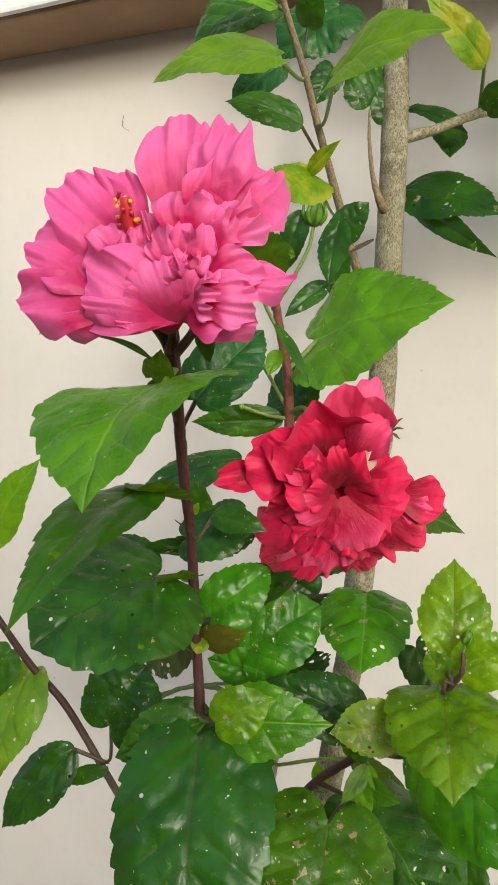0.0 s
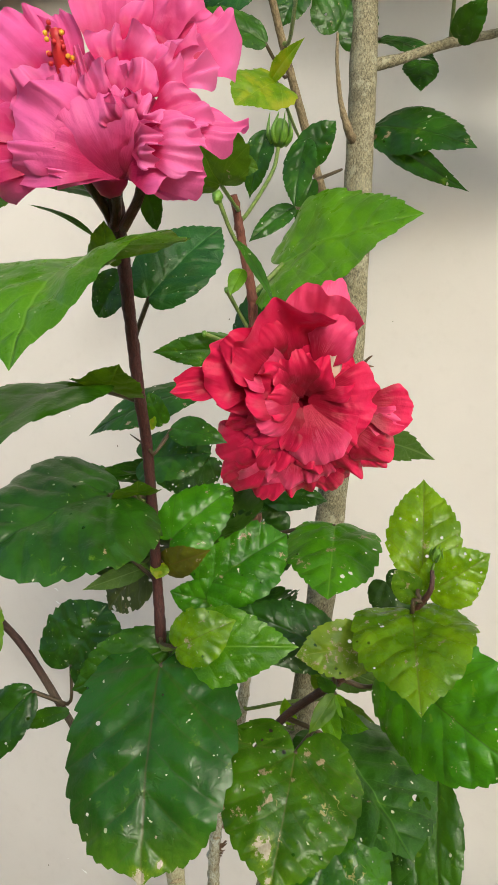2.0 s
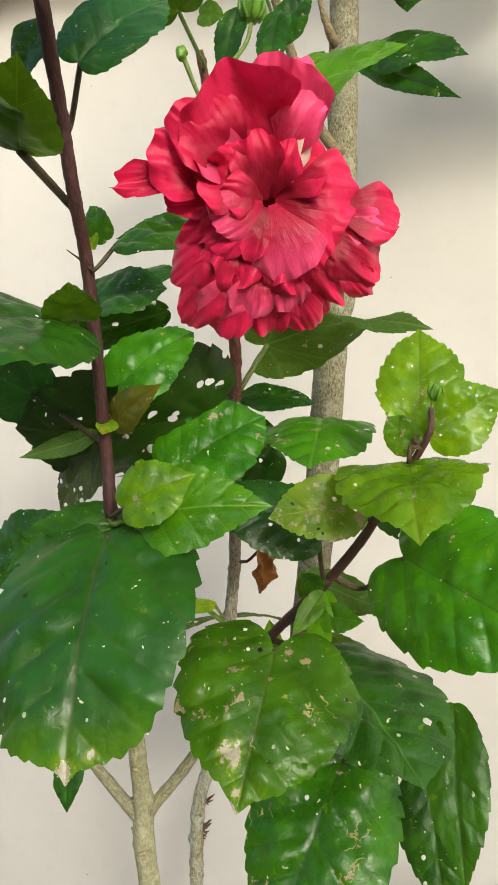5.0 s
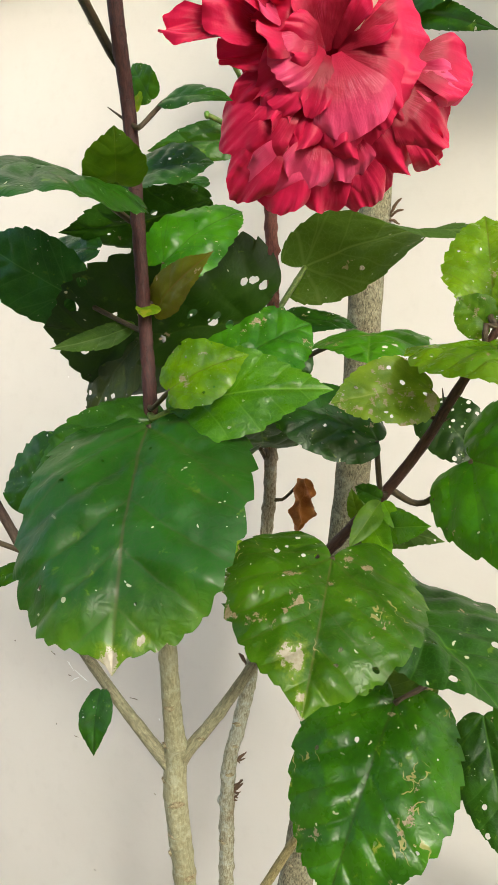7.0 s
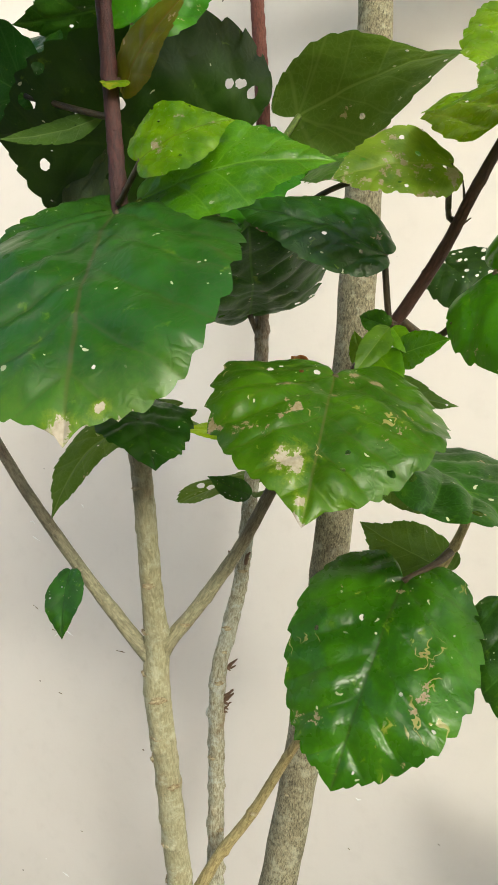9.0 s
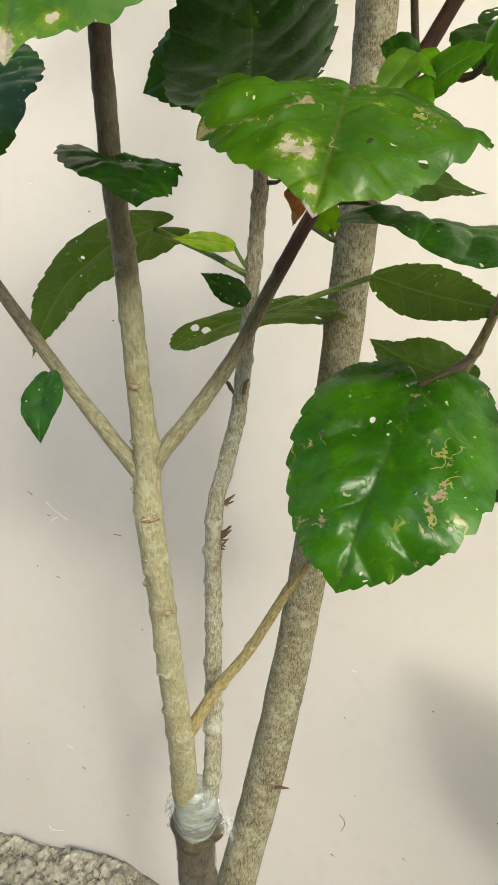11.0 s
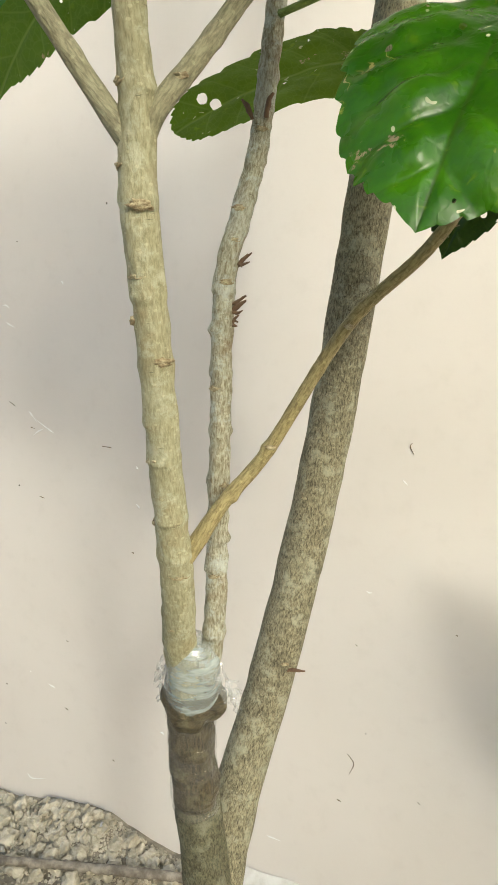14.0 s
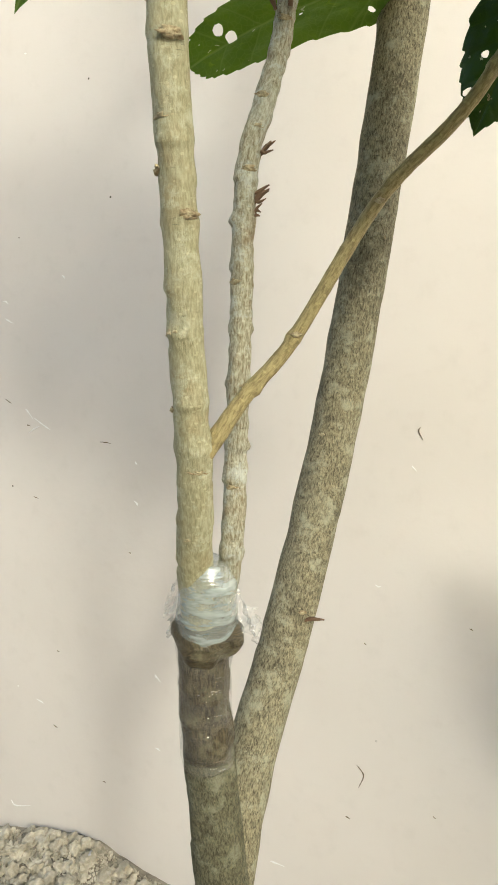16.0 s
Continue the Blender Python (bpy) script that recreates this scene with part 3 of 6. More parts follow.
def leaf(kind, base, tip, half, arch, fold, *stalk, roll=0.0):
    """A toothed, quilted blade from base to tip; half: the vector to its widest edge, or one for each side; roll: how far the blade twists to its tip; stalk: the points of its petiole."""
    global count_leaf
    count_leaf += 1
    rng = random.Random(count_leaf)
    base, tip = Vector(base), Vector(tip)
    plus, minus = (Vector(half[0]), Vector(half[1])) if isinstance(half[0], tuple) else (Vector(half), -Vector(half))
    half = (plus - minus) / 2
    run = tip - base
    size, wide = run.length, half.length
    ahead = run.normalized()
    side = half.normalized()
    normal = side.cross(ahead).normalized()
    large = size > 0.035
    rows, cols = (131, 33) if size > 0.055 else (91, 23) if large else (51, 13)
    teeth = 19 if size > 0.085 else 15 if large else 9
    phase, twist, droop = rng.uniform(0, 6.3), rng.uniform(-0.16, 0.16), rng.uniform(0.0, 0.12)
    heart = min(1.0, max(0.0, (2 * wide / size - 0.5) / 0.40)) * (1.0 if kind in PLUMP or size > 0.06 else 0.45)
    heart = 1.0 if kind == "blunt" else max(heart, 0.75) if size > 0.1 and kind == "under" else heart
    rim = spline([(h[0] * heart + o[0] * (1 - heart), h[1] * heart + o[1] * (1 - heart), 0) for h, o in zip(BLUNT if kind == "blunt" else LOBED if kind == "scarred" else ROUND if kind == "worn" else TAPER if kind in ("fresh", "young", "under") else HEART, OVATE)], 0.02)
    dry = kind == "dry"
    swell = 0.055 if kind in PLUMP or kind == "young" else 0.045
    hang = 0.20 if kind in PLUMP and size > 0.055 else 0.08
    verts, uvs = [], []
    for r in range(rows):
        u = r / (rows - 1)
        mid_rib = u**1.25
        k = u * (len(rim) - 1)
        k0 = min(int(k), len(rim) - 2)
        edge_at = rim[k0][0].lerp(rim[k0 + 1][0], k - k0)
        damp = min(1.0, 7 * u) * min(1.0, 9 * (1 - u))
        bites = {}
        for hand in (-1, 1):
            run_t = u * teeth + 0.45 * noise.noise(Vector((u * 6, hand * 3.0, count_leaf * 0.7))) + (0.4 if hand > 0 else 0)
            tooth = run_t % 1.0
            big = 0.7 + 0.6 * noise.noise(Vector((math.floor(run_t) * 1.3, hand * 9.0, count_leaf * 2.1)))
            ragged = 0.06 * noise.noise(Vector((u * 4.0, hand * 2.0, count_leaf * 3.3))) + 0.03 * noise.noise(Vector((u * 13.0, hand * 2.0, count_leaf * 1.9)))
            bites[hand] = (big * (0.115 * tooth**0.7 * (1 if tooth < 0.84 else (1 - tooth) / 0.16) - 0.04), ragged)
        for c in range(cols):
            v = 2 * c / (cols - 1) - 1
            hand = 1 if v > 0 else -1
            w_abs = abs(v)
            bite = damp * (w_abs**6 * bites[hand][0] + w_abs**3 * bites[hand][1])
            w = edge_at.y * w_abs * (1 + bite)
            s = mid_rib + (edge_at.x - mid_rib) * w_abs**1.15 + 0.22 * bite * u
            f = edge_at.y
            reach = w * hand
            across = w * wide / size
            lane = vein_lane(s, across)
            quilt = abs(math.sin(math.pi * VEINS * lane)) ** 0.8 * min(1.0, 3.5 * w_abs) * (1 - w_abs**4) * min(1.0, 5 * max(0.0, 1 - s))
            quilt *= 0.55 + 0.9 * abs(noise.noise(Vector((math.floor(VEINS * lane) * 3.1, hand * 5.0, count_leaf * 0.9)))) * 1.6
            wave = math.sin(u * 13 + phase + (2.2 if v > 0 else 0)) * 0.10 * v * v * f
            puff = (0.07 * noise.noise(Vector((s * 4.5, reach * 2.5, count_leaf * 1.7))) + 0.028 * noise.noise(Vector((s * 13, reach * 7, count_leaf * 2.7)))) * min(1.0, f * 1.5)
            lift = (wave + puff + swell * quilt - hang * w * w * w_abs) * wide + w * wide * fold + twist * reach * wide * s * (1 - s)
            lift += size * (arch * 4 + droop) * s * (1 - s)
            if dry:
                reach *= 0.86 + 0.35 * noise.noise(Vector((s * 7.0, hand * 4.0, 2.0)))
                lift += 0.34 * wide * math.sin(9 * s + 5 * v) + 0.5 * wide * noise.noise(Vector((s * 6.0, v * 3.0, 5.0)))
            turn = radians(roll) * (s - 0.35)
            verts.append(base + ahead * (size * s) + (plus if hand > 0 else minus) * (abs(reach) * math.cos(turn)) + normal * (lift + reach * wide * math.sin(turn)))
            uvs.append((s, reach * wide / size))
    ob = link("leaf", sheet(verts, rows, cols, uvs), (LEAF if size > 0.05 else LEAF_SMALL)[kind], plant, LEAF_WORDS[kind], base)
    if stalk:
        thick = 0.0007 + 0.010 * size
        end = joint(stalk[-1])
        way = [base + ahead * 0.001, *stalk] + ([end] if (end - Vector(stalk[-1])).length > 0.0015 else [])
        stem = tube(way, [thick] * (len(way) - 1) + [thick * 1.35], 8, 0.003, 0.05)
        link("petiole", stem, STALK if kind in ("yellow", "bright", "gold", "fresh", "olive", "under", "blunt") else STALK_RED, ob, "", base)
    return ob


def petal(group, base, tip, half, arch, ruffle, parent, material=None, cup=0.0, curl=0.0):
    """A crumpled petal that opens from base to a wavy outer edge; cup lifts its sides, curl rolls its end back."""
    global count_leaf
    count_leaf += 1
    rng = random.Random(count_leaf * 3 + 1)
    base, tip, half = Vector(base), Vector(tip), Vector(half)
    run = tip - base
    size, wide = run.length, half.length
    ahead = run.normalized()
    side = (half - ahead * half.dot(ahead)).normalized()
    normal = side.cross(ahead).normalized()
    rows, cols = 46, 61
    p1, p2, p3 = rng.uniform(0, 60), rng.uniform(0, 60), rng.uniform(0, 6.3)
    beat = rng.uniform(5.0, 9.0) if group == "C" else rng.uniform(3.0, 6.0)
    verts, uvs = [], []
    for r in range(rows):
        s = r / (rows - 1)
        open_by = 0.12 + 0.88 * math.sin(min(1.0, s) * math.pi / 2) ** 1.35
        for c in range(cols):
            v = 2 * c / (cols - 1) - 1
            hem = (0.13 if group == "C" else 0.085) * noise.noise(Vector((v * 1.5, p1, p2))) + 0.035 * noise.noise(Vector((v * 4.5, p2, p1)))
            along = s * (1 - 0.26 * abs(v) ** 2.6 * s) * (1 + hem * s)
            out = v * open_by * (1 - 0.10 * s**8)
            x, y = out * wide / 0.01, along * size / 0.01
            big = noise.noise(Vector((x * 0.5 + p1, y * 0.4, p2))) + 0.30 * noise.noise(Vector((x * 1.2 + p2, y * 1.1, p1))) + 0.10 * noise.noise(Vector((x * 3.2, y * 2.8, p1)))
            frill = s**5 * (math.sin(beat * v + p3 + 1.2 * big) + 0.4 * math.sin(beat * 2.3 * v + p1) + 0.6 * noise.noise(Vector((v * 6.0, s * 1.5, p2))))
            lift = size * arch * (2.4 * s * (1 - s) - 0.3 * s**3) + ruffle * (0.040 * min(1.0, 2.2 * s) * big + (0.034 if group == "C" else 0.036) * frill)
            crease = 1 - 2.2 * abs(noise.noise(Vector((x * 0.8 + p2, y * 0.28, p1 + 7))))
            lift += ruffle * (0.010 * s * max(-0.6, crease) + wide * 0.35 * s**8 * noise.noise(Vector((v * 9.0, s * 2.0, p1))))
            lift += wide * cup * out * out * s - size * curl * max(0.0, s - 0.62) ** 1.6 * 2.6
            skew = 0.06 * s * noise.noise(Vector((v * 2.0, s * 3.0, p1 + 9)))
            verts.append(base + ahead * (size * (along + skew)) + side * (wide * (out - skew)) + normal * lift)
            uvs.append((s, v * 0.5))
    return link("petal", sheet(verts, rows, cols, uvs), material or PETAL[group], parent, "", base)


def bloom(parent, at, tilt, rows):
    """Petals in centimetres from a bloom's heart: to its own right, up and forward; tilt bows it over."""
    at, right = Vector(at), Vector((0.92, 0.39, 0.0))
    bow = Matrix.Rotation(radians(tilt), 3, right)
    up, front = bow @ Vector((0.0, 0.0, 1.0)), bow @ Vector((0.39, -0.92, 0.0))
    for group, base, tip, half, turn, arch, ruffle, cup, curl in rows:
        foot, end = (at + (right * p[0] + up * p[1] + front * p[2]) * 0.01 for p in (base, tip))
        ahead = (end - foot).normalized()
        side = Matrix.Rotation(radians(turn), 3, ahead) @ ahead.cross(front).normalized()
        petal(group, foot, end, side * half * 0.01, arch, ruffle, parent, None, cup, curl)


def ball(at, rx, ry, rz, detail=2, lump=0.0, seed=0, turn=None):
    bm = bmesh.new()
    bmesh.ops.create_icosphere(bm, subdivisions=detail, radius=1.0)
    for v in bm.verts:
        k = 1 + lump * noise.noise(v.co * 1.6 + Vector((seed * 3.7, seed * 1.3, 0)))
        v.co = Vector((v.co.x * rx, v.co.y * ry, v.co.z * rz)) * k
        if turn is not None:
            v.co = turn @ v.co
        v.co += Vector(at)
    for f in bm.faces:
        f.smooth = True
    mesh = bpy.data.meshes.new("ball")
    bm.to_mesh(mesh)
    bm.free()
    return mesh


def box(name, lo, hi, material, label, category="", bevel=0.004):
    bm = bmesh.new()
    bmesh.ops.create_cube(bm, size=1.0)
    for v in bm.verts:
        v.co = Vector([lo[i] + (hi[i] - lo[i]) * (v.co[i] + 0.5) for i in range(3)])
    if bevel:
        bmesh.ops.bevel(bm, geom=bm.edges[:], offset=bevel, segments=2, affect="EDGES", profile=0.6)
    mesh = bpy.data.meshes.new(name)
    bm.to_mesh(mesh)
    bm.free()
    ob = link(name, mesh, material, None, "", ((lo[0] + hi[0]) / 2, (lo[1] + hi[1]) / 2, lo[2]))
    return tagged(ob, label, category, kind="structure")


# ---- setting ----
box("wall_back", (-4.0, 0.806, -0.4), (4.0, 0.956, 3.2), WALL, "cream painted rendered wall with specks and chalky base", "wall", 0.0)
# unseen wall behind the camera, added to darken what the leaves reflect
box("wall_behind", (-6.0, -3.3, -0.4), (6.0, -3.15, 2.0), SLAB, "unseen plain brown wall added to block low sky light", "wall", 0.0)
ledge = box("ledge", (-4.0, 0.712, 1.472), (4.0, 0.8035, 1.56), SLAB, "brown-painted projecting concrete ledge with a white front edge", "ledge")
box("trim", (-4.0, 0.700, 1.474), (4.0, 0.709, 1.60), WHITE, "white-painted front edge of the ledge", "ledge")


def ground_height(x, y):
    z = -0.045 + 0.010 * noise.noise(Vector((x * 3, y * 3, 0.3))) + 0.006 * noise.noise(Vector((x * 14, y * 14, 1.0)))
    z += 0.022 * math.exp(-(((x + 0.49) / 0.085) ** 2) - ((y - 0.80) / 0.085) ** 2)
    z += 0.004 * math.exp(-(((y - 0.80) / 0.04) ** 2))
    near = max(0.0, 1 - math.hypot(x + 0.4, y - 0.6) / 0.9)
    return z + near * (0.004 * noise.noise(Vector((x * 55, y * 55, 2.0))) + 0.002 * noise.noise(Vector((x * 140, y * 140, 4.0))))


def axis(lo, hi, near_lo, near_hi, fine, coarse):
    far_a = [near_lo - (near_lo - lo) * (k / coarse) ** 3 for k in range(coarse, 0, -1)]
    far_b = [near_hi + (hi - near_hi) * (k / coarse) ** 3 for k in range(1, coarse + 1)]
    steps = int((near_hi - near_lo) / fine)
    return far_a + [near_lo + (near_hi - near_lo) * k / steps for k in range(steps + 1)] + far_b


gx, gy = axis(-400.0, 400.0, -1.1, 0.35, 0.008, 14), axis(-800.0, 0.85, 0.45, 0.84, 0.008, 16)
gy = [v for v in gy if v <= 0.85]
ground = link("ground", sheet([(x, y, ground_height(x, y)) for y in gy for x in gx], len(gy), len(gx)), SOIL, None, "")
tagged(ground, "dry crumbly pale brown soil along the wall", "ground", kind="structure")

# ---- the shrub: trunk, stems and branches ----
trunk = tube(
    [(-0.180, 0.470, -0.06), (-0.181, 0.470, 0.08), (-0.182, 0.470, 0.218), (-0.1855, 0.472, 0.2614), (-0.1899, 0.470, 0.3076), (-0.1934, 0.468, 0.336), (-0.196, 0.4645, 0.368), (-0.1975, 0.461, 0.390)],
    [0.019, 0.0165, 0.0145, 0.0135, 0.0125, 0.0118, 0.0112, 0.0105], 20, 0.004, 0.10, 0.05, 0.05, 1)
link("trunk", trunk, BARK_TRUNK, plant, "grey-brown rootstock trunk", PLANT_AT)
ROOT_PATH = [(-0.184, 0.474, 0.235), (-0.1864, 0.480, 0.2709), (-0.1866, 0.486, 0.2950), (-0.1862, 0.493, 0.3176), (-0.1844, 0.505, 0.3411), (-0.1770, 0.525, 0.3926), (-0.1628, 0.546, 0.4988), (-0.1510, 0.550, 0.6079), (-0.1372, 0.552, 0.7656), (-0.1337, 0.552, 0.8403), (-0.1308, 0.555, 0.9433), (-0.1292, 0.566, 0.9795), (-0.1363, 0.578, 1.1449), (-0.1430, 0.592, 1.2515), (-0.1525, 0.600, 1.3483), (-0.1610, 0.610, 1.4281), (-0.165, 0.612, 1.50)]
ROOT_R = [0.0105, 0.0118, 0.0125, 0.0130, 0.0132, 0.0130, 0.0128, 0.0125, 0.0125, 0.0124, 0.0122, 0.0120, 0.0116, 0.0114, 0.0108, 0.010, 0.008]
rootstock = tube(ROOT_PATH, ROOT_R, 20, 0.004, 0.07, 0.05, 0.07, 2)
link("stem", rootstock, BARK_ROOT, plant, "grey-brown rough upright rootstock stem", (-0.184, 0.474, 0.235))
SCION_PATH = [(-0.1979, 0.462, 0.3898), (-0.1977, 0.455, 0.4214), (-0.1963, 0.445, 0.4433), (-0.190, 0.428, 0.4817), (-0.1886, 0.413, 0.5331), (-0.1868, 0.398, 0.5839), (-0.1871, 0.388, 0.6232), (-0.1848, 0.382, 0.6528), (-0.1828, 0.373, 0.6804), (-0.1815, 0.362, 0.7258), (-0.1806, 0.352, 0.7564), (-0.1703, 0.325, 0.8244), (-0.1725, 0.322, 0.862), (-0.1707, 0.305, 0.934), (-0.1674, 0.290, 0.9645), (-0.1633, 0.275, 0.9942), (-0.1534, 0.252, 1.0204), (-0.1494, 0.242, 1.0312), (-0.145, 0.232, 1.042)]
SCION_R = [0.0086, 0.0081, 0.0076, 0.0070, 0.0064, 0.0061, 0.0063, 0.0057, 0.0048, 0.0045, 0.0040, 0.0031, 0.0028, 0.0027, 0.0028, 0.0027, 0.0027, 0.0027, 0.0028]
scion = tube(SCION_PATH, SCION_R, 20, 0.0009, 0.12, 0.13, 0.024, 3)
link("stem", scion, BARK_SCION, plant, "grafted stem, pale green below and wine-red above", (-0.1979, 0.462, 0.3898))
SECOND_PATH = [(-0.1881, 0.456, 0.4236), (-0.1835, 0.454, 0.453), (-0.184, 0.453, 0.5342), (-0.1841, 0.452, 0.6058), (-0.1804, 0.457, 0.6333), (-0.1755, 0.464, 0.6705), (-0.1695, 0.467, 0.7637), (-0.1654, 0.458, 0.7926), (-0.163, 0.446, 0.8985), (-0.1629, 0.442, 0.9244), (-0.1669, 0.435, 0.9959), (-0.1689, 0.430, 1.0273), (-0.1731, 0.425, 1.0499), (-0.1767, 0.420, 1.072), (-0.178, 0.414, 1.085)]
SECOND_R = [0.0052, 0.0050, 0.0046, 0.0046, 0.0045, 0.0043, 0.0040, 0.0038, 0.0037, 0.0037, 0.0034, 0.0032, 0.003, 0.0027, 0.0022]
second = tube(SECOND_PATH, SECOND_R, 16, 0.0010, 0.20, 0.34, 0.022, 5)
link("stem", second, BARK_SECOND, plant, "thin grafted stem, silvery below and red-brown above", (-0.1881, 0.456, 0.4236))
RIGHT_PATH = [(-0.186, 0.385, 0.640), (-0.1796, 0.385, 0.6513), (-0.1679, 0.390, 0.6675), (-0.1517, 0.398, 0.694), (-0.1362, 0.402, 0.7250), (-0.1185, 0.400, 0.7535), (-0.0954, 0.393, 0.780), (-0.0824, 0.387, 0.7946), (-0.0642, 0.377, 0.819), (-0.0527, 0.367, 0.8381), (-0.0340, 0.355, 0.869), (-0.033, 0.357, 0.882)]
RIGHT_R = [0.0044, 0.0036, 0.0033, 0.0030, 0.0028, 0.0027, 0.0027, 0.0027, 0.0024, 0.0021, 0.0015, 0.0010]
right = tube(RIGHT_PATH, RIGHT_R, 12, 0.0015, 0.06, 0.2, 0.025, 7)
link("branch", right, bark_material("bark_olive_brown", (0.19, 0.175, 0.10), (0.37, 0.345, 0.215), None, 0.8, 0.5, (0.025, 0.11, (0.045, 0.018, 0.014), (0.115, 0.048, 0.034))), plant, "side branch, olive-brown below and wine-red at its tip", (-0.186, 0.385, 0.640))
LEFT_PATH = [(-0.187, 0.385, 0.640), (-0.1966, 0.378, 0.6549), (-0.215, 0.366, 0.6846), (-0.2357, 0.358, 0.7149), (-0.2500, 0.356, 0.7342), (-0.2813, 0.345, 0.7873), (-0.3006, 0.333, 0.8163), (-0.3129, 0.325, 0.8385), (-0.3258, 0.318, 0.8616)]
left = tube(
    LEFT_PATH,
    [0.0042, 0.0034, 0.0028, 0.0026, 0.0025, 0.0025, 0.0024, 0.0023, 0.0020], 12, 0.003, 0.05, 0.16, 0.03, 9)
link("branch", left, bark_material("bark_grey_green", (0.19, 0.175, 0.105), (0.37, 0.35, 0.225), None, 0.8, 0.6, (0.03, 0.15, (0.028, 0.010, 0.009), (0.07, 0.028, 0.021))), plant, "slender side branch, grey-green below and dark red above", (-0.187, 0.385, 0.640))
LOW_PATH = [(-0.188, 0.424, 0.490), (-0.1827, 0.428, 0.4988), (-0.1735, 0.437, 0.5172), (-0.1588, 0.445, 0.5387), (-0.1293, 0.448, 0.5912), (-0.0960, 0.445, 0.6268), (-0.0599, 0.440, 0.6956), (-0.050, 0.435, 0.722)]
LOW_R = [0.0042, 0.0036, 0.0031, 0.0028, 0.0026, 0.0025, 0.0022, 0.0018]
low = tube(LOW_PATH, LOW_R, 12, 0.0015, 0.06, 0.3, 0.032, 10)
link("branch", low, bark_material("bark_tan", (0.20, 0.155, 0.06), (0.40, 0.33, 0.15), None, 0.8, 0.6), plant, "thin tan side branch low on the stem", (-0.188, 0.424, 0.490))
TWIG_PATH = [(-0.1290, 0.559, 1.0740), (-0.1400, 0.553, 1.0850), (-0.1565, 0.548, 1.1152), (-0.1711, 0.535, 1.1629), (-0.1855, 0.515, 1.2145), (-0.1929, 0.495, 1.249), (-0.2014, 0.475, 1.2803), (-0.2059, 0.460, 1.3033), (-0.212, 0.445, 1.34)]
twig = tube(
    TWIG_PATH,
    [0.0048, 0.0042, 0.0038, 0.0034, 0.003, 0.0027, 0.0024, 0.002, 0.0016], 12, 0.004, 0.06, 0.12, 0.03, 11)
link("twig", twig, BARK_TWIG, plant, "brown twig rising from the rootstock", (-0.129, 0.559, 1.074))
spur = tube([(-0.1410, 0.572, 1.164), (-0.1446, 0.565, 1.1714), (-0.1513, 0.562, 1.1916), (-0.1560, 0.560, 1.22), (-0.1574, 0.560, 1.2433)], [0.0042, 0.0034, 0.002, 0.0015, 0.001], 9, 0.003, 0.2, 0.3, 0.012, 12)
link("twig", spur, BARK_TWIG, plant, "dry thin spur twig", (-0.141, 0.572, 1.164))
grey = tube([(-0.142, 0.588, 1.226), (-0.1321, 0.592, 1.2302), (-0.111, 0.610, 1.2408), (-0.0863, 0.635, 1.2583), (-0.0578, 0.660, 1.273), (-0.0283, 0.680, 1.2873), (0.04, 0.69, 1.32)], [0.0062, 0.0052, 0.0042, 0.0040, 0.0038, 0.0034, 0.003], 12, 0.004, 0.1, 0.14, 0.03, 13)
link("branch", grey, BARK_ROOT, plant, "grey side branch of the rootstock", (-0.142, 0.588, 1.226))
fork = tube([(-0.0863, 0.635, 1.2583), (-0.070, 0.648, 1.272), (-0.052, 0.655, 1.290)], [0.0034, 0.003, 0.0024], 9, 0.004, 0.1, 0.1, 0.03, 14)
link("twig", fork, BARK_ROOT, plant, "grey forked twig", (-0.0863, 0.635, 1.2583))

# film round the graft
film = tube([(-0.1960, 0.4595, 0.4115), (-0.1950, 0.4575, 0.417), (-0.1937, 0.4550, 0.423), (-0.1925, 0.4520, 0.432), (-0.1915, 0.4500, 0.440), (-0.1905, 0.4490, 0.446)],
            [0.0136, 0.0138, 0.0132, 0.0126, 0.0112, 0.0070], 32, 0.0007, 0.06, 0.025, 0.0030, 15)
link("grafting_film", film, TAPE, plant, "milky plastic film wrapped round the graft", (-0.1962, 0.4600, 0.409))
lower_film = tube([(-0.1945, 0.4665, 0.346), (-0.1955, 0.4655, 0.355), (-0.1964, 0.4640, 0.370), (-0.1971, 0.4620, 0.392), (-0.1964, 0.4604, 0.407)], [0.0124, 0.0124, 0.0121, 0.0122, 0.0136], 28, 0.0008, 0.05, 0.03, 0.0035, 17)
link("grafting_film", lower_film, CLEAR, plant, "clear glossy film over the dark bark", (-0.1945, 0.4665, 0.346))
callus = tube([(-0.1972, 0.4612, 0.400), (-0.1967, 0.4604, 0.4045), (-0.1961, 0.4596, 0.4095), (-0.1954, 0.4588, 0.4135), (-0.1950, 0.4580, 0.4165)], [0.0114, 0.0142, 0.0153, 0.0148, 0.0100], 44, 0.0006, 0.36, 0.0, 0.006, 16)
link("callus", callus, BARK_DARK, plant, "dark jagged swollen graft callus", (-0.1972, 0.4612, 0.400))
collar = tube([(-0.1948, 0.4662, 0.350), (-0.1962, 0.4643, 0.370), (-0.1974, 0.4614, 0.392), (-0.1970, 0.4606, 0.406)], [0.0117, 0.0116, 0.0113, 0.0112], 30, 0.0006, 0.10, 0.055, 0.0042, 18)
link("bark_collar", collar, BARK_DARK, plant, "dark ringed bark under the film", (-0.1948, 0.4662, 0.350))
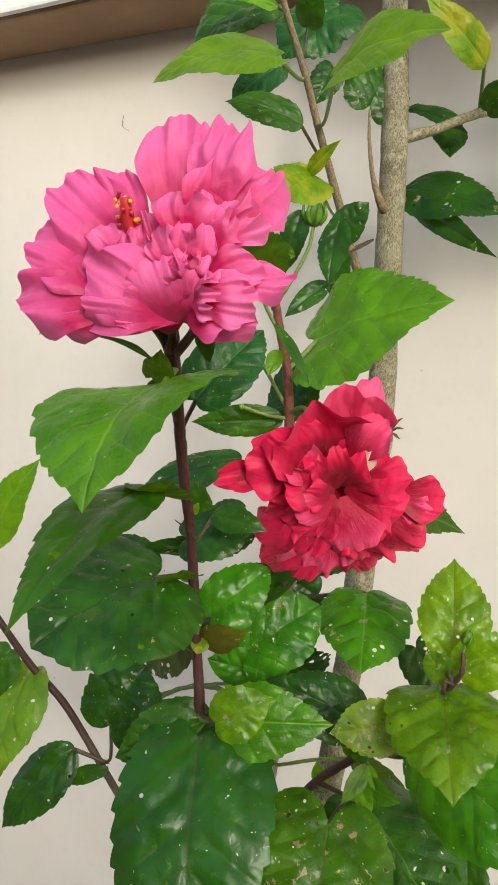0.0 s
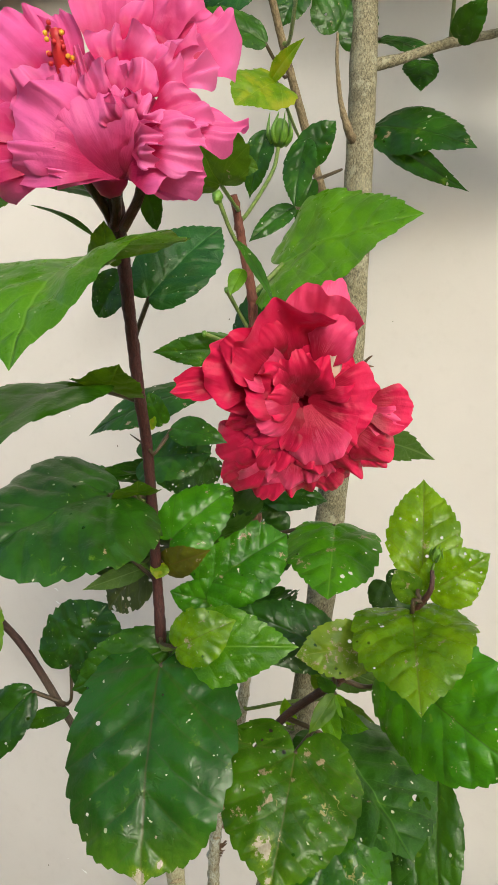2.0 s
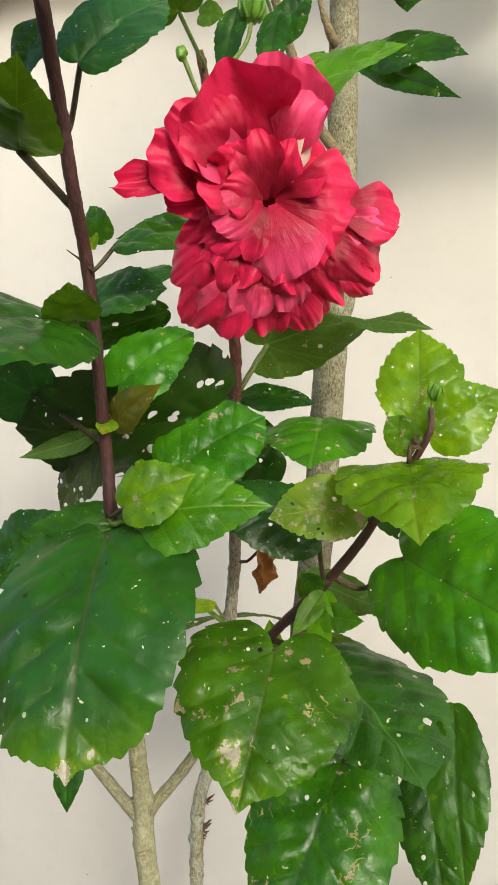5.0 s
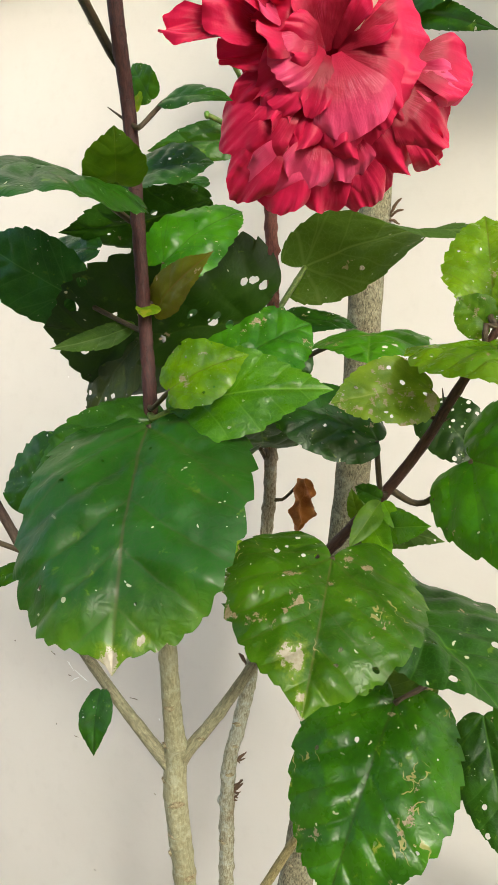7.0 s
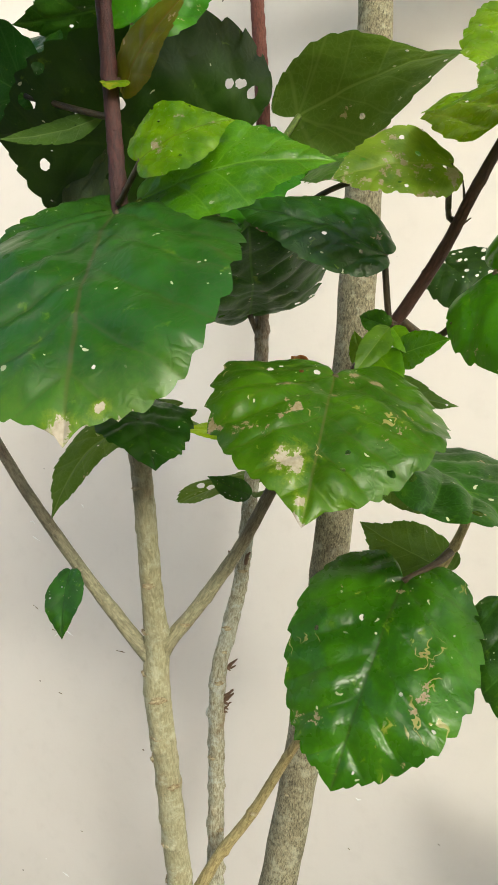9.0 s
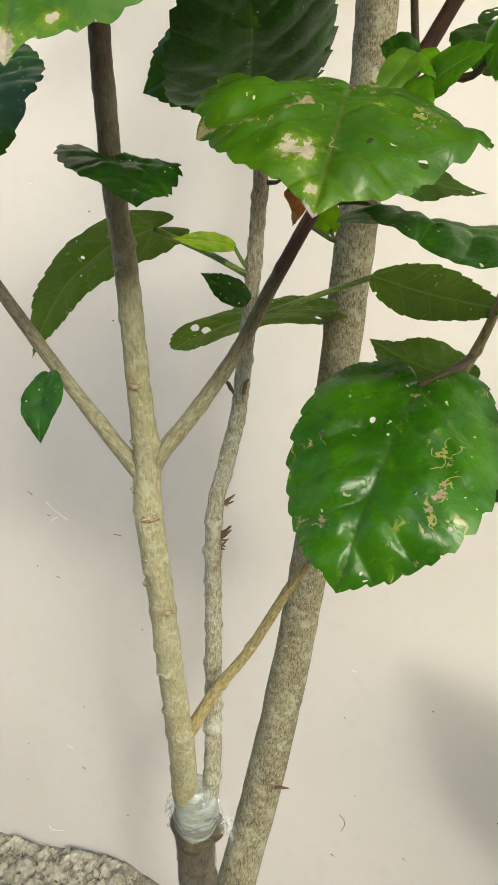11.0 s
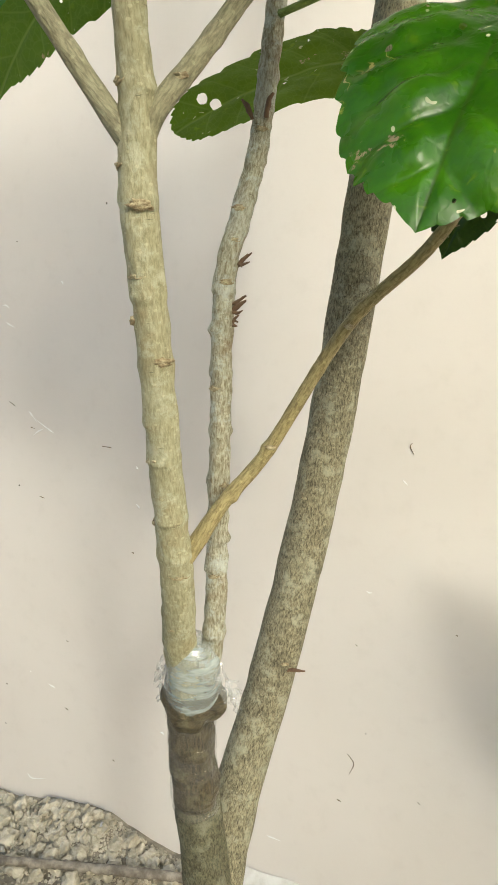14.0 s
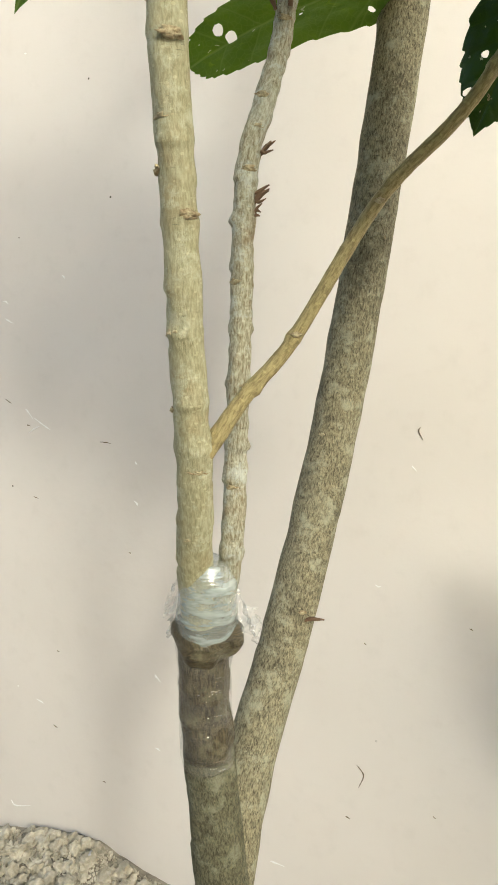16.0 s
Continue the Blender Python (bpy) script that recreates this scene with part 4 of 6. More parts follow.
for k, (sx, sz, far) in enumerate(((-1, 0.427, 0.007), (1, 0.424, 0.013), (-1, 0.418, 0.005))):
    rng = random.Random(50 + k)
    verts = [Vector((-0.1945 + sx * (0.0125 + far * (r / 11) * rng.uniform(0.8, 1.15)), 0.455 + 0.003 * math.sin(r * 0.9 + c * 0.7) + rng.uniform(-0.001, 0.001), sz + (c - 5) * 0.0016 * (1 - 0.4 * r / 11) - 0.008 * (r / 11) ** 2 + rng.uniform(-0.0009, 0.0009))) for r in range(12) for c in range(11)]
    link("film_end", sheet(verts, 12, 11, [(r / 11, c / 10) for r in range(12) for c in range(11)]), FRAYED, plant, "frayed loose film end", verts[0])

# leaf scars and dry shoots on the lower stems
def stem_at(path, radii, z):
    """The middle and the radius of a stem at a height."""
    for (p, q), (r0, r1) in zip(zip(path, path[1:]), zip(radii, radii[1:])):
        if p[2] <= z <= q[2]:
            f = (z - p[2]) / (q[2] - p[2])
            return Vector(p).lerp(Vector(q), f), r0 + (r1 - r0) * f
    return Vector(path[-1]), radii[-1]


STEM_LINES = [p for path in (SCION_PATH, SECOND_PATH, RIGHT_PATH, LEFT_PATH, LOW_PATH, TWIG_PATH, ROOT_PATH) for p, _ in spline(path, 0.003)]


def joint(p, reach=0.045):
    """The nearest place inside a stem, where a stalk grows out of it."""
    near = min(STEM_LINES, key=lambda q: (q - Vector(p)).length)
    return near if (near - Vector(p)).length < reach else Vector(p)


FACING = math.atan2(0.33, 0.94)
for k, (path, radii, z, turn, wide, plump) in enumerate((
    (SCION_PATH, SCION_R, 0.681, 0, 55, 1.0), (SCION_PATH, SCION_R, 0.657, -60, 70, 0.8), (SCION_PATH, SCION_R, 0.6235, 15, 60, 1.5), (SCION_PATH, SCION_R, 0.635, -75, 60, 0.9),
    (SCION_PATH, SCION_R, 0.602, -30, 70, 0.7), (SCION_PATH, SCION_R, 0.588, -85, 50, 1.2), (SCION_PATH, SCION_R, 0.5745, 35, 60, 1.3), (SCION_PATH, SCION_R, 0.537, -45, 60, 1.1),
    (SCION_PATH, SCION_R, 0.510, -85, 50, 0.9), (SCION_PATH, SCION_R, 0.487, 25, 75, 0.8), (SCION_PATH, SCION_R, 0.4585, -20, 60, 0.8), (SCION_PATH, SCION_R, 0.725, -30, 60, 0.7),
    (SECOND_PATH, SECOND_R, 0.668, 10, 80, 0.8), (SECOND_PATH, SECOND_R, 0.636, -20, 70, 0.9), (SECOND_PATH, SECOND_R, 0.623, 0, 60, 0.8), (SECOND_PATH, SECOND_R, 0.606, 10, 80, 0.9),
    (SECOND_PATH, SECOND_R, 0.562, -40, 60, 0.8), (SECOND_PATH, SECOND_R, 0.520, 40, 60, 0.8), (SECOND_PATH, SECOND_R, 0.478, -10, 60, 0.7),
    (LOW_PATH, LOW_R, 0.5405, 0, 70, 0.9), (LOW_PATH, LOW_R, 0.590, 0, 70, 0.7), (RIGHT_PATH, RIGHT_R, 0.660, 10, 70, 0.8), (ROOT_PATH, ROOT_R, 0.405, 20, 12, 0.8), (ROOT_PATH, ROOT_R, 0.497, -35, 12, 0.6), (ROOT_PATH, ROOT_R, 0.600, 30, 14, 0.6),
)):
    rng = random.Random(300 + k)
    mid, r = stem_at(path, radii, z)

    def round_stem(angle, out, rise):
        around = radians(angle) + FACING
        return mid + Vector((math.sin(around) * (r + out), -math.cos(around) * (r + out), rise))

    at = round_stem(turn, 0.0002, 0.0)
    pad = 0.0017 * plump
    scar = link("leaf_scar", ball(at, pad * 1.35, pad * 0.42, pad * 0.62, 3, 1.1, k, Matrix.Rotation(radians(turn) + FACING, 3, "Z")), SCAR, plant, "tan cork-edged leaf scar", at)
    arc = [round_stem(turn + 0.55 * wide * f, 0.0001, -0.0009 * plump * (1 - f * f) + rng.uniform(-0.0003, 0.0003)) for f in (-1, -0.6, -0.2, 0.2, 0.6, 1)]
    link("ridge", tube(arc, [0.0002, 0.0004, 0.0006 * plump, 0.0006 * plump, 0.0004, 0.0002], 8, 0.0005, 0.9, 0.0, 0.03, k), SCAR, scar, "", at)
    for side in (-1, 1):
        c = round_stem(turn + side * 9 * plump, 0.0001, pad * rng.uniform(0.1, 0.5))
        link("axil_bud", ball(c, pad * 0.22, pad * 0.18, pad * 0.24, 2, 0.8, k + 20 + side), THORN, scar, "small brown dormant bud", c)
# a ragged tuft of dead shoots on the thin stem
rng = random.Random(61)
OUTWARD = Vector((0.93, 0.36, 0.0))
for k in range(14):
    mid, r = stem_at(SECOND_PATH, SECOND_R, rng.choice((rng.uniform(0.587, 0.598), rng.uniform(0.592, 0.597), 0.613)))
    a = mid + OUTWARD * r * 0.85 + Vector((0, -0.001, rng.uniform(-0.0015, 0.0015)))
    b = a + OUTWARD * rng.uniform(0.0025, 0.0062) + Vector((0, rng.uniform(-0.003, 0.001), rng.uniform(-0.003, 0.0075)))
    link("dry_shoot", tube([a, a.lerp(b, 0.5) + Vector((0, -0.0008, rng.uniform(-0.001, 0.001))), b], [0.0006, 0.0006, 0.0002], 6, 0.0008, 0.6, 0.3, 0.002, 80 + k), THORN, plant, "", a)
for k, (a, b) in enumerate((((-0.1725, 0.460, 0.672), (-0.1685, 0.457, 0.680)), ((-0.1785, 0.461, 0.672), (-0.1825, 0.458, 0.679)), ((-0.1660, 0.520, 0.400), (-0.1560, 0.520, 0.402)), ((-0.117, 0.562, 0.981), (-0.109, 0.558, 0.990)), ((-0.117, 0.562, 0.979), (-0.107, 0.557, 0.981)), ((-0.118, 0.562, 0.976), (-0.110, 0.560, 0.972)))):
    link("dry_shoot", tube([a, (Vector(a) + Vector(b)) / 2 + Vector((0, -0.001, 0.001)), b], [0.0009, 0.0008, 0.0003], 7, 0.0008, 0.9, 0.5, 0.002, 60 + k), THORN, plant, "", a)
# stipules: thin pointed hairs by the upper nodes
for k, (a, b) in enumerate((((-0.1700, 0.288, 0.9660), (-0.1655, 0.284, 0.9790)), ((-0.1730, 0.300, 0.938), (-0.1800, 0.298, 0.944)), ((-0.0600, 0.374, 0.825), (-0.0540, 0.372, 0.829)), ((-0.0560, 0.369, 0.833), (-0.0570, 0.366, 0.842)), ((-0.164, 0.440, 0.900), (-0.160, 0.436, 0.893)))):
    link("stipule", tube([joint(a), Vector(b) + (joint(a) - Vector(a)) * 0.6], [0.0008, 0.0002], 6, 0.003), STALK_RED, plant, "", a)

# ---- flowers ----
pink_at = Vector((-0.135, 0.215, 1.046))
pink_flower = link("flower", ball((-0.140, 0.222, 1.045), 0.007, 0.006, 0.009, 2, 0.1), PETAL["A"], plant, "large pink frilled double hibiscus flower", pink_at)
bloom(pink_flower, (-0.138, 0.215, 1.058), 0, (
    ("A", (-0.3, -0.3, -0.6), (-2.5, 3.5, -0.4), 1.2, -8, 0.1, 0.11, 0.3, 0.06),
    ("A", (-0.3, -0.5, -0.4), (-3.8, 2.8, 0.0), 1.6, 8, 0.12, 0.12, 0.2, 0.12),
    ("A", (-0.3, -0.9, -0.1), (-4.6, 0.8, 0.4), 1.6, 14, 0.14, 0.12, 0.15, 0.12),
    ("A", (-0.1, -1.2, 0.1), (-4.9, -1.0, 0.7), 1.6, 18, 0.16, 0.11, 0.05, 0.15),
    ("A", (0.1, -1.3, 0.3), (-3.4, -1.7, 1.0), 1.0, 12, 0.16, 0.12, 0.0, 0.18),
    ("C", (-0.9, -0.4, 0.3), (-2.1, 1.2, 0.9), 1.3, 0, 0.16, 0.16, 0.2, 0.24),
    ("C", (-0.7, -0.3, 0.4), (-1.1, 1.0, 1.0), 0.8, 0, 0.14, 0.16, 0.2, 0.24),
    ("B", (0.5, -1.8, 0.4), (-2.1, -0.3, 1.9), 1.5, -4, 0.22, 0.09, -0.15, 0.06),
    ("B", (0.6, -1.8, 0.5), (-0.4, 0.0, 1.9), 1.5, -6, 0.2, 0.08, -0.1, 0.06),
    ("A", (0.6, -1.7, 0.4), (-2.2, -1.3, 2.0), 1.1, 6, 0.2, 0.11, -0.1, 0.3),
    ("A", (0.6, -1.8, 0.4), (-1.3, -1.7, 1.8), 0.6, 10, 0.16, 0.12, -0.1, 0.24),
    ("C", (0.1, -0.3, 0.6), (-0.5, 1.7, 1.0), 0.6, 10, 0.12, 0.14, 0.4, 0.18),
    ("B", (0.4, 0.5, -0.3), (0.2, 5.3, -0.4), 1.6, 4, 0.06, 0.08, 0.3, 0.09),
    ("B", (0.9, 0.5, -0.5), (1.2, 5.2, -0.6), 1.5, 0, 0.06, 0.11, 0.2, 0.06),
    ("B", (1.0, 0.6, -0.1), (2.3, 5.2, -0.1), 1.3, -10, 0.1, 0.15, 0.2, 0.12),
    ("B", (1.2, 0.7, 0.0), (3.7, 3.6, 0.1), 1.5, -14, 0.12, 0.15, 0.15, 0.15),
    ("C", (1.3, 0.7, 0.2), (3.4, 2.1, 0.5), 1.0, -14, 0.14, 0.14, 0.2, 0.18),
    ("C", (1.0, 0.6, 0.3), (2.3, 3.7, 0.5), 1.3, -6, 0.14, 0.15, 0.2, 0.21),
    ("C", (0.8, 0.3, 0.5), (0.9, 2.6, 0.9), 1.3, 4, 0.14, 0.14, 0.25, 0.21),
    ("C", (1.0, 0.3, 0.6), (2.0, 2.2, 1.0), 1.2, -8, 0.16, 0.16, 0.2, 0.24),
    ("C", (0.6, -0.5, 0.7), (0.2, 1.3, 1.3), 1.0, 12, 0.16, 0.17, 0.3, 0.21),
    ("C", (1.0, -0.3, 0.9), (1.0, 1.3, 1.6), 1.0, 0, 0.16, 0.18, 0.3, 0.24),
    ("C", (1.1, -0.7, 1.0), (0.6, 0.2, 1.9), 0.8, 6, 0.18, 0.18, 0.3, 0.24),
    ("C", (1.1, -0.7, 1.0), (1.4, 0.3, 1.9), 0.9, -6, 0.18, 0.17, 0.3, 0.24),
    ("A", (0.5, -1.3, -0.2), (2.0, 0.5, 0.2), 1.5, 0, 0.06, 0.05, 0.1, 0.0),
    ("B", (1.1, -0.7, 0.6), (4.5, -0.1, 1.0), 0.8, -24, 0.14, 0.11, 0.4, 0.06),
    ("C", (1.1, -0.8, 0.8), (3.4, 0.0, 1.5), 1.1, -14, 0.18, 0.09, 0.4, 0.09),
    ("C", (1.1, -1.1, 0.9), (3.2, -1.0, 1.9), 1.1, -6, 0.2, 0.09, 0.2, 0.21),
    ("C", (1.0, -1.1, 1.0), (1.9, -1.1, 2.1), 0.8, 0, 0.2, 0.14, 0.1, 0.24),
    ("A", (0.8, -1.6, 0.4), (2.1, -1.2, 1.9), 1.3, -8, 0.24, 0.09, -0.15, 0.12),
    ("A", (0.8, -1.7, 0.3), (3.1, -1.4, 1.4), 0.9, -8, 0.2, 0.11, -0.1, 0.18),
    ("A", (0.7, -1.7, 0.1), (2.7, -1.9, 0.9), 0.6, -8, 0.16, 0.11, 0.0, 0.18),
    ("B", (0.6, -1.8, 0.3), (0.7, 0.1, 1.7), 1.2, 0, 0.2, 0.06, -0.1, 0.0),
))
column = tube([(-0.1458, 0.2050, 1.0690), (-0.1454, 0.2020, 1.0740), (-0.1452, 0.1996, 1.0795)], [0.0022, 0.0022, 0.0017], 10, 0.002, 0.2, 0.2, 0.004, 20)
link("stamen", column, STAMEN, pink_flower, "red stamen column", (-0.1458, 0.2050, 1.0690))
rng = random.Random(9)
for k in range(34):
    s = rng.uniform(0.25, 1.0)
    c = Vector((-0.1458, 0.2050, 1.0690)).lerp(Vector((-0.1452, 0.1996, 1.0795)), s) + Vector((rng.uniform(-1, 1), rng.uniform(-1, 1), rng.uniform(-1, 1))).normalized() * 0.0034
    link("anther", ball(c, 0.0009, 0.0009, 0.0009, 1, 0.3, k), STAMEN if k % 3 else ANTHER, pink_flower, "", c)
for a, b in (((-0.150, 0.240, 1.030), (-0.140, 0.222, 1.044)), ((-0.152, 0.246, 1.026), (-0.150, 0.222, 1.044)), ((-0.146, 0.240, 1.030), (-0.122, 0.215, 1.046))):
    link("flower_stalk", tube([a, (Vector(a) + Vector(b)) / 2 + Vector((0, 0.003, 0)), b], [0.002, 0.0018, 0.0026], 9, 0.003), BARK_RED, pink_flower, "", a)
red_flower = link("flower", ball((-0.112, 0.352, 0.966), 0.008, 0.008, 0.008, 2, 0.1), PETAL["R"], plant, "large crimson frilled double hibiscus flower", (-0.112, 0.352, 0.966))
bloom(red_flower, (-0.107, 0.332, 0.962), 24, (
    ("R", (0.7, 0.9, -0.9), (-1.5, 5.2, 0.6), 2.7, 6, -0.1, 0.1, 0.35, -0.06),
    ("P", (0.9, 0.9, -0.9), (0.8, 5.8, -0.9), 2.5, -4, -0.1, 0.1, 0.35, -0.03),
    ("P", (1.2, 2.8, -0.8), (1.9, 6.0, -1.5), 0.9, -10, 0.06, 0.05, 0.1, 0.18),
    ("P", (1.1, 1.6, -0.3), (2.3, 4.5, -0.2), 1.4, -40, 0.1, 0.07, 0.5, 0.12),
    ("R", (0.1, 0.9, -0.4), (-2.8, 4.1, 0.9), 1.8, 24, 0.08, 0.1, 0.35, 0.06),
    ("R", (-0.7, 1.1, -0.3), (-4.2, 2.4, 0.6), 2.0, 30, 0.08, 0.1, 0.3, 0.06),
    ("R", (-1.6, 1.5, -0.2), (-5.7, 0.8, 0.6), 0.9, 40, 0.06, 0.06, 0.6, -0.06),
    ("R", (0.1, 0.5, -0.1), (-3.6, 0.7, 0.7), 1.0, 20, 0.1, 0.1, 0.2, 0.12),
    ("P", (0.3, 0.7, 0.1), (-2.6, 3.0, 0.5), 1.2, 20, 0.12, 0.12, 0.5, 0.15),
    ("R", (0.4, 0.6, 0.3), (-2.2, 1.7, 1.2), 1.5, 16, 0.16, 0.13, 0.5, 0.12),
    ("R", (0.4, 0.6, 0.4), (-1.3, 0.9, 1.6), 1.0, 10, 0.18, 0.1, 0.4, 0.18),
    ("R", (0.5, 0.6, 0.3), (-0.2, 3.0, 1.0), 1.2, 8, 0.14, 0.08, 0.5, 0.15),
    ("R", (0.8, 0.7, 0.2), (1.2, 2.9, 0.7), 1.1, -14, 0.12, 0.07, 0.5, 0.12),
    ("W", (1.5, 1.2, 0.3), (2.0, 3.0, 0.2), 0.5, -20, 0.06, 0.03, 0.2, 0.0),
    ("R", (1.0, 0.6, 0.2), (2.7, 2.1, 0.4), 1.1, -24, 0.14, 0.1, 0.4, 0.18),
    ("R", (0.9, 0.6, 0.2), (4.2, 0.6, 0.7), 2.2, -14, 0.18, 0.09, 0.1, 0.18),
    ("R", (3.0, 0.3, 0.0), (6.2, 0.0, 0.2), 1.4, -30, 0.12, 0.06, 0.3, 0.12),
    ("P", (3.2, 0.0, 0.1), (5.7, -0.5, 0.7), 0.9, -10, 0.14, 0.08, 0.2, 0.21),
    ("R", (2.3, -0.4, 0.2), (5.5, -2.3, 0.7), 1.4, -6, 0.2, 0.13, 0.0, 0.24),
    ("R", (3.3, -1.4, 0.3), (5.3, -3.0, 0.8), 0.8, -8, 0.2, 0.12, 0.1, 0.3),
    ("P", (0.8, 0.5, 0.8), (1.9, -2.1, 2.0), 1.7, -4, 0.18, 0.04, -0.15, 0.06),
    ("R", (1.0, 0.4, 0.7), (3.1, -1.5, 1.6), 1.5, -8, 0.2, 0.07, -0.1, 0.12),
    ("P", (0.4, 0.5, 0.8), (-1.5, -0.1, 1.9), 1.1, 12, 0.18, 0.06, -0.1, 0.12),
    ("R", (0.5, 0.4, 0.9), (-0.1, -1.4, 1.9), 0.9, 4, 0.18, 0.08, 0.1, 0.12),
    ("R", (0.2, 0.2, 0.5), (-1.9, -0.9, 1.7), 1.3, 14, 0.2, 0.11, 0.2, 0.24),
    ("R", (-0.1, 0.0, 0.2), (-2.9, -1.3, 1.0), 1.3, 18, 0.18, 0.13, 0.1, 0.24),
    ("R", (0.2, -0.2, 0.3), (-3.3, -3.0, 0.9), 1.7, 10, 0.18, 0.12, 0.0, 0.24),
    ("R", (0.3, -0.1, 0.6), (-1.3, -2.4, 1.5), 1.5, 6, 0.18, 0.12, 0.2, 0.12),
    ("R", (0.6, -0.2, 0.6), (0.4, -2.7, 1.5), 1.5, 0, 0.18, 0.1, 0.2, 0.12),
    ("R", (0.8, -0.1, 0.5), (2.4, -2.9, 1.3), 1.5, -6, 0.18, 0.11, 0.2, 0.18),
    ("R", (1.0, -0.1, 0.3), (4.4, -3.2, 0.8), 1.4, -8, 0.18, 0.13, 0.1, 0.24),
    ("R", (-0.5, -1.7, 0.5), (-3.0, -4.6, 0.9), 1.2, 12, 0.16, 0.08, 0.2, 0.24),
    ("P", (-0.2, -2.0, 0.6), (-1.8, -4.3, 1.3), 1.2, -8, 0.18, 0.08, 0.3, 0.24),
    ("R", (-0.3, -2.0, 0.3), (-1.3, -5.2, 0.8), 1.3, 8, 0.16, 0.08, 0.3, 0.18),
    ("P", (0.4, -2.0, 0.6), (-0.2, -4.1, 1.4), 1.1, 6, 0.18, 0.08, 0.3, 0.24),
    ("R", (0.4, -2.0, 0.3), (0.9, -5.1, 0.8), 1.2, -6, 0.16, 0.08, 0.3, 0.18),
    ("P", (1.4, -1.9, 0.5), (1.7, -3.8, 1.2), 1.1, 4, 0.18, 0.08, 0.3, 0.24),
    ("R", (1.1, -2.0, 0.2), (2.6, -4.9, 0.7), 1.2, 6, 0.16, 0.08, 0.2, 0.24),
    ("R", (1.7, -2.0, 0.2), (3.3, -4.5, 0.6), 1.1, -10, 0.16, 0.08, 0.2, 0.24),
    ("R", (0.7, -0.1, -0.5), (0.6, 1.6, 0.1), 1.2, 0, 0.05, 0.03, 0.2, 0.0),
    ("R", (1.2, 0.7, -0.7), (2.2, 3.0, -0.6), 1.7, 0, 0.04, 0.04, 0.1, 0.0),
    ("R", (0.3, 0.4, -0.5), (-2.1, -1.2, 0.1), 2.5, 0, 0.05, 0.05, 0.1, 0.0),
    ("R", (0.9, 0.5, -0.5), (3.3, -1.0, 0.0), 2.4, 0, 0.05, 0.05, 0.1, 0.0),
    ("R", (0.6, 0.2, -0.4), (0.5, -3.2, 0.2), 3.3, 0, 0.05, 0.05, 0.0, 0.0),
))
heart = link("stamen", ball((-0.1055, 0.3285, 0.9655), 0.0030, 0.0026, 0.0036, 2, 0.3), STAMEN, red_flower, "dark red stamen heart", (-0.106, 0.333, 0.968))
link("flower_stalk", tube([(-0.1669, 0.435, 0.9959), (-0.150, 0.42, 1.000), (-0.128, 0.385, 0.985), (-0.114, 0.356, 0.968)], [0.0016, 0.0016, 0.0018, 0.0026], 9, 0.003), STALK, red_flower, "", (-0.1669, 0.435, 0.9959))


def bud(at, size, axis_to, stalk):
    """A closed green bud in its pointed sepals."""
    at, up = Vector(at), Vector(axis_to).normalized()
    turn = up.to_track_quat("Z", "Y").to_matrix()
    ob = link("bud", ball(at, size * 0.42, size * 0.42, size * 0.62, 3, 0.08, 3, turn), SEPAL, plant, "closed green flower bud in pointed sepals", at)
    for k in range(7):
        a = 2 * math.pi * k / 7
        foot = at + turn @ Vector((math.cos(a) * size * 0.30, math.sin(a) * size * 0.30, -size * 0.45))
        mid = at + turn @ Vector((math.cos(a) * size * 0.55, math.sin(a) * size * 0.55, 0))
        end = at + turn @ Vector((math.cos(a) * size * (0.25 + 0.3 * (k % 2)), math.sin(a) * size * (0.25 + 0.3 * (k % 2)), size * 0.85))
        link("sepal", tube([foot, mid, end], [size * 0.10, size * 0.11, size * 0.01], 6, 0.002), SEPAL, ob, "", foot)
    way = [at - up * size * 0.5, *stalk, joint(stalk[-1])]
    link("flower_stalk", tube(way if (way[-1] - Vector(stalk[-1])).length > 0.001 else way[:-1], [size * 0.09] * len(way), 8, 0.003), STALK, ob, "", at)


bud((-0.1687, 0.469, 1.1387), 0.0155, (0.1, -0.1, 1), ((-0.170, 0.460, 1.11), (-0.176, 0.43, 1.075)))
bud((-0.0319, 0.362, 0.8885), 0.0062, (0.2, -0.3, 1), ((-0.033, 0.357, 0.882),))
for stalk in (((-0.1731, 0.425, 1.0499), (-0.180, 0.418, 1.063), (-0.187, 0.41, 1.083)), ((-0.1669, 0.435, 0.9959), (-0.176, 0.430, 1.012), (-0.183, 0.422, 1.027)), ((-0.1669, 0.435, 0.9920), (-0.182, 0.428, 0.993), (-0.196, 0.418, 0.998))):
    left_over = link("flower_stalk", tube([joint(stalk[0]), *stalk[1:]], [0.0015, 0.0013, 0.0015], 8, 0.003), STALK, plant, "green leftover flower stalk", stalk[0])
    knob = 0.0042 if stalk[2][2] > 1.05 else 0.0021
    link("receptacle", ball(stalk[2], knob * 0.8, knob * 0.8, knob, 3, 0.35, 5), SEPAL, left_over, "", stalk[2])

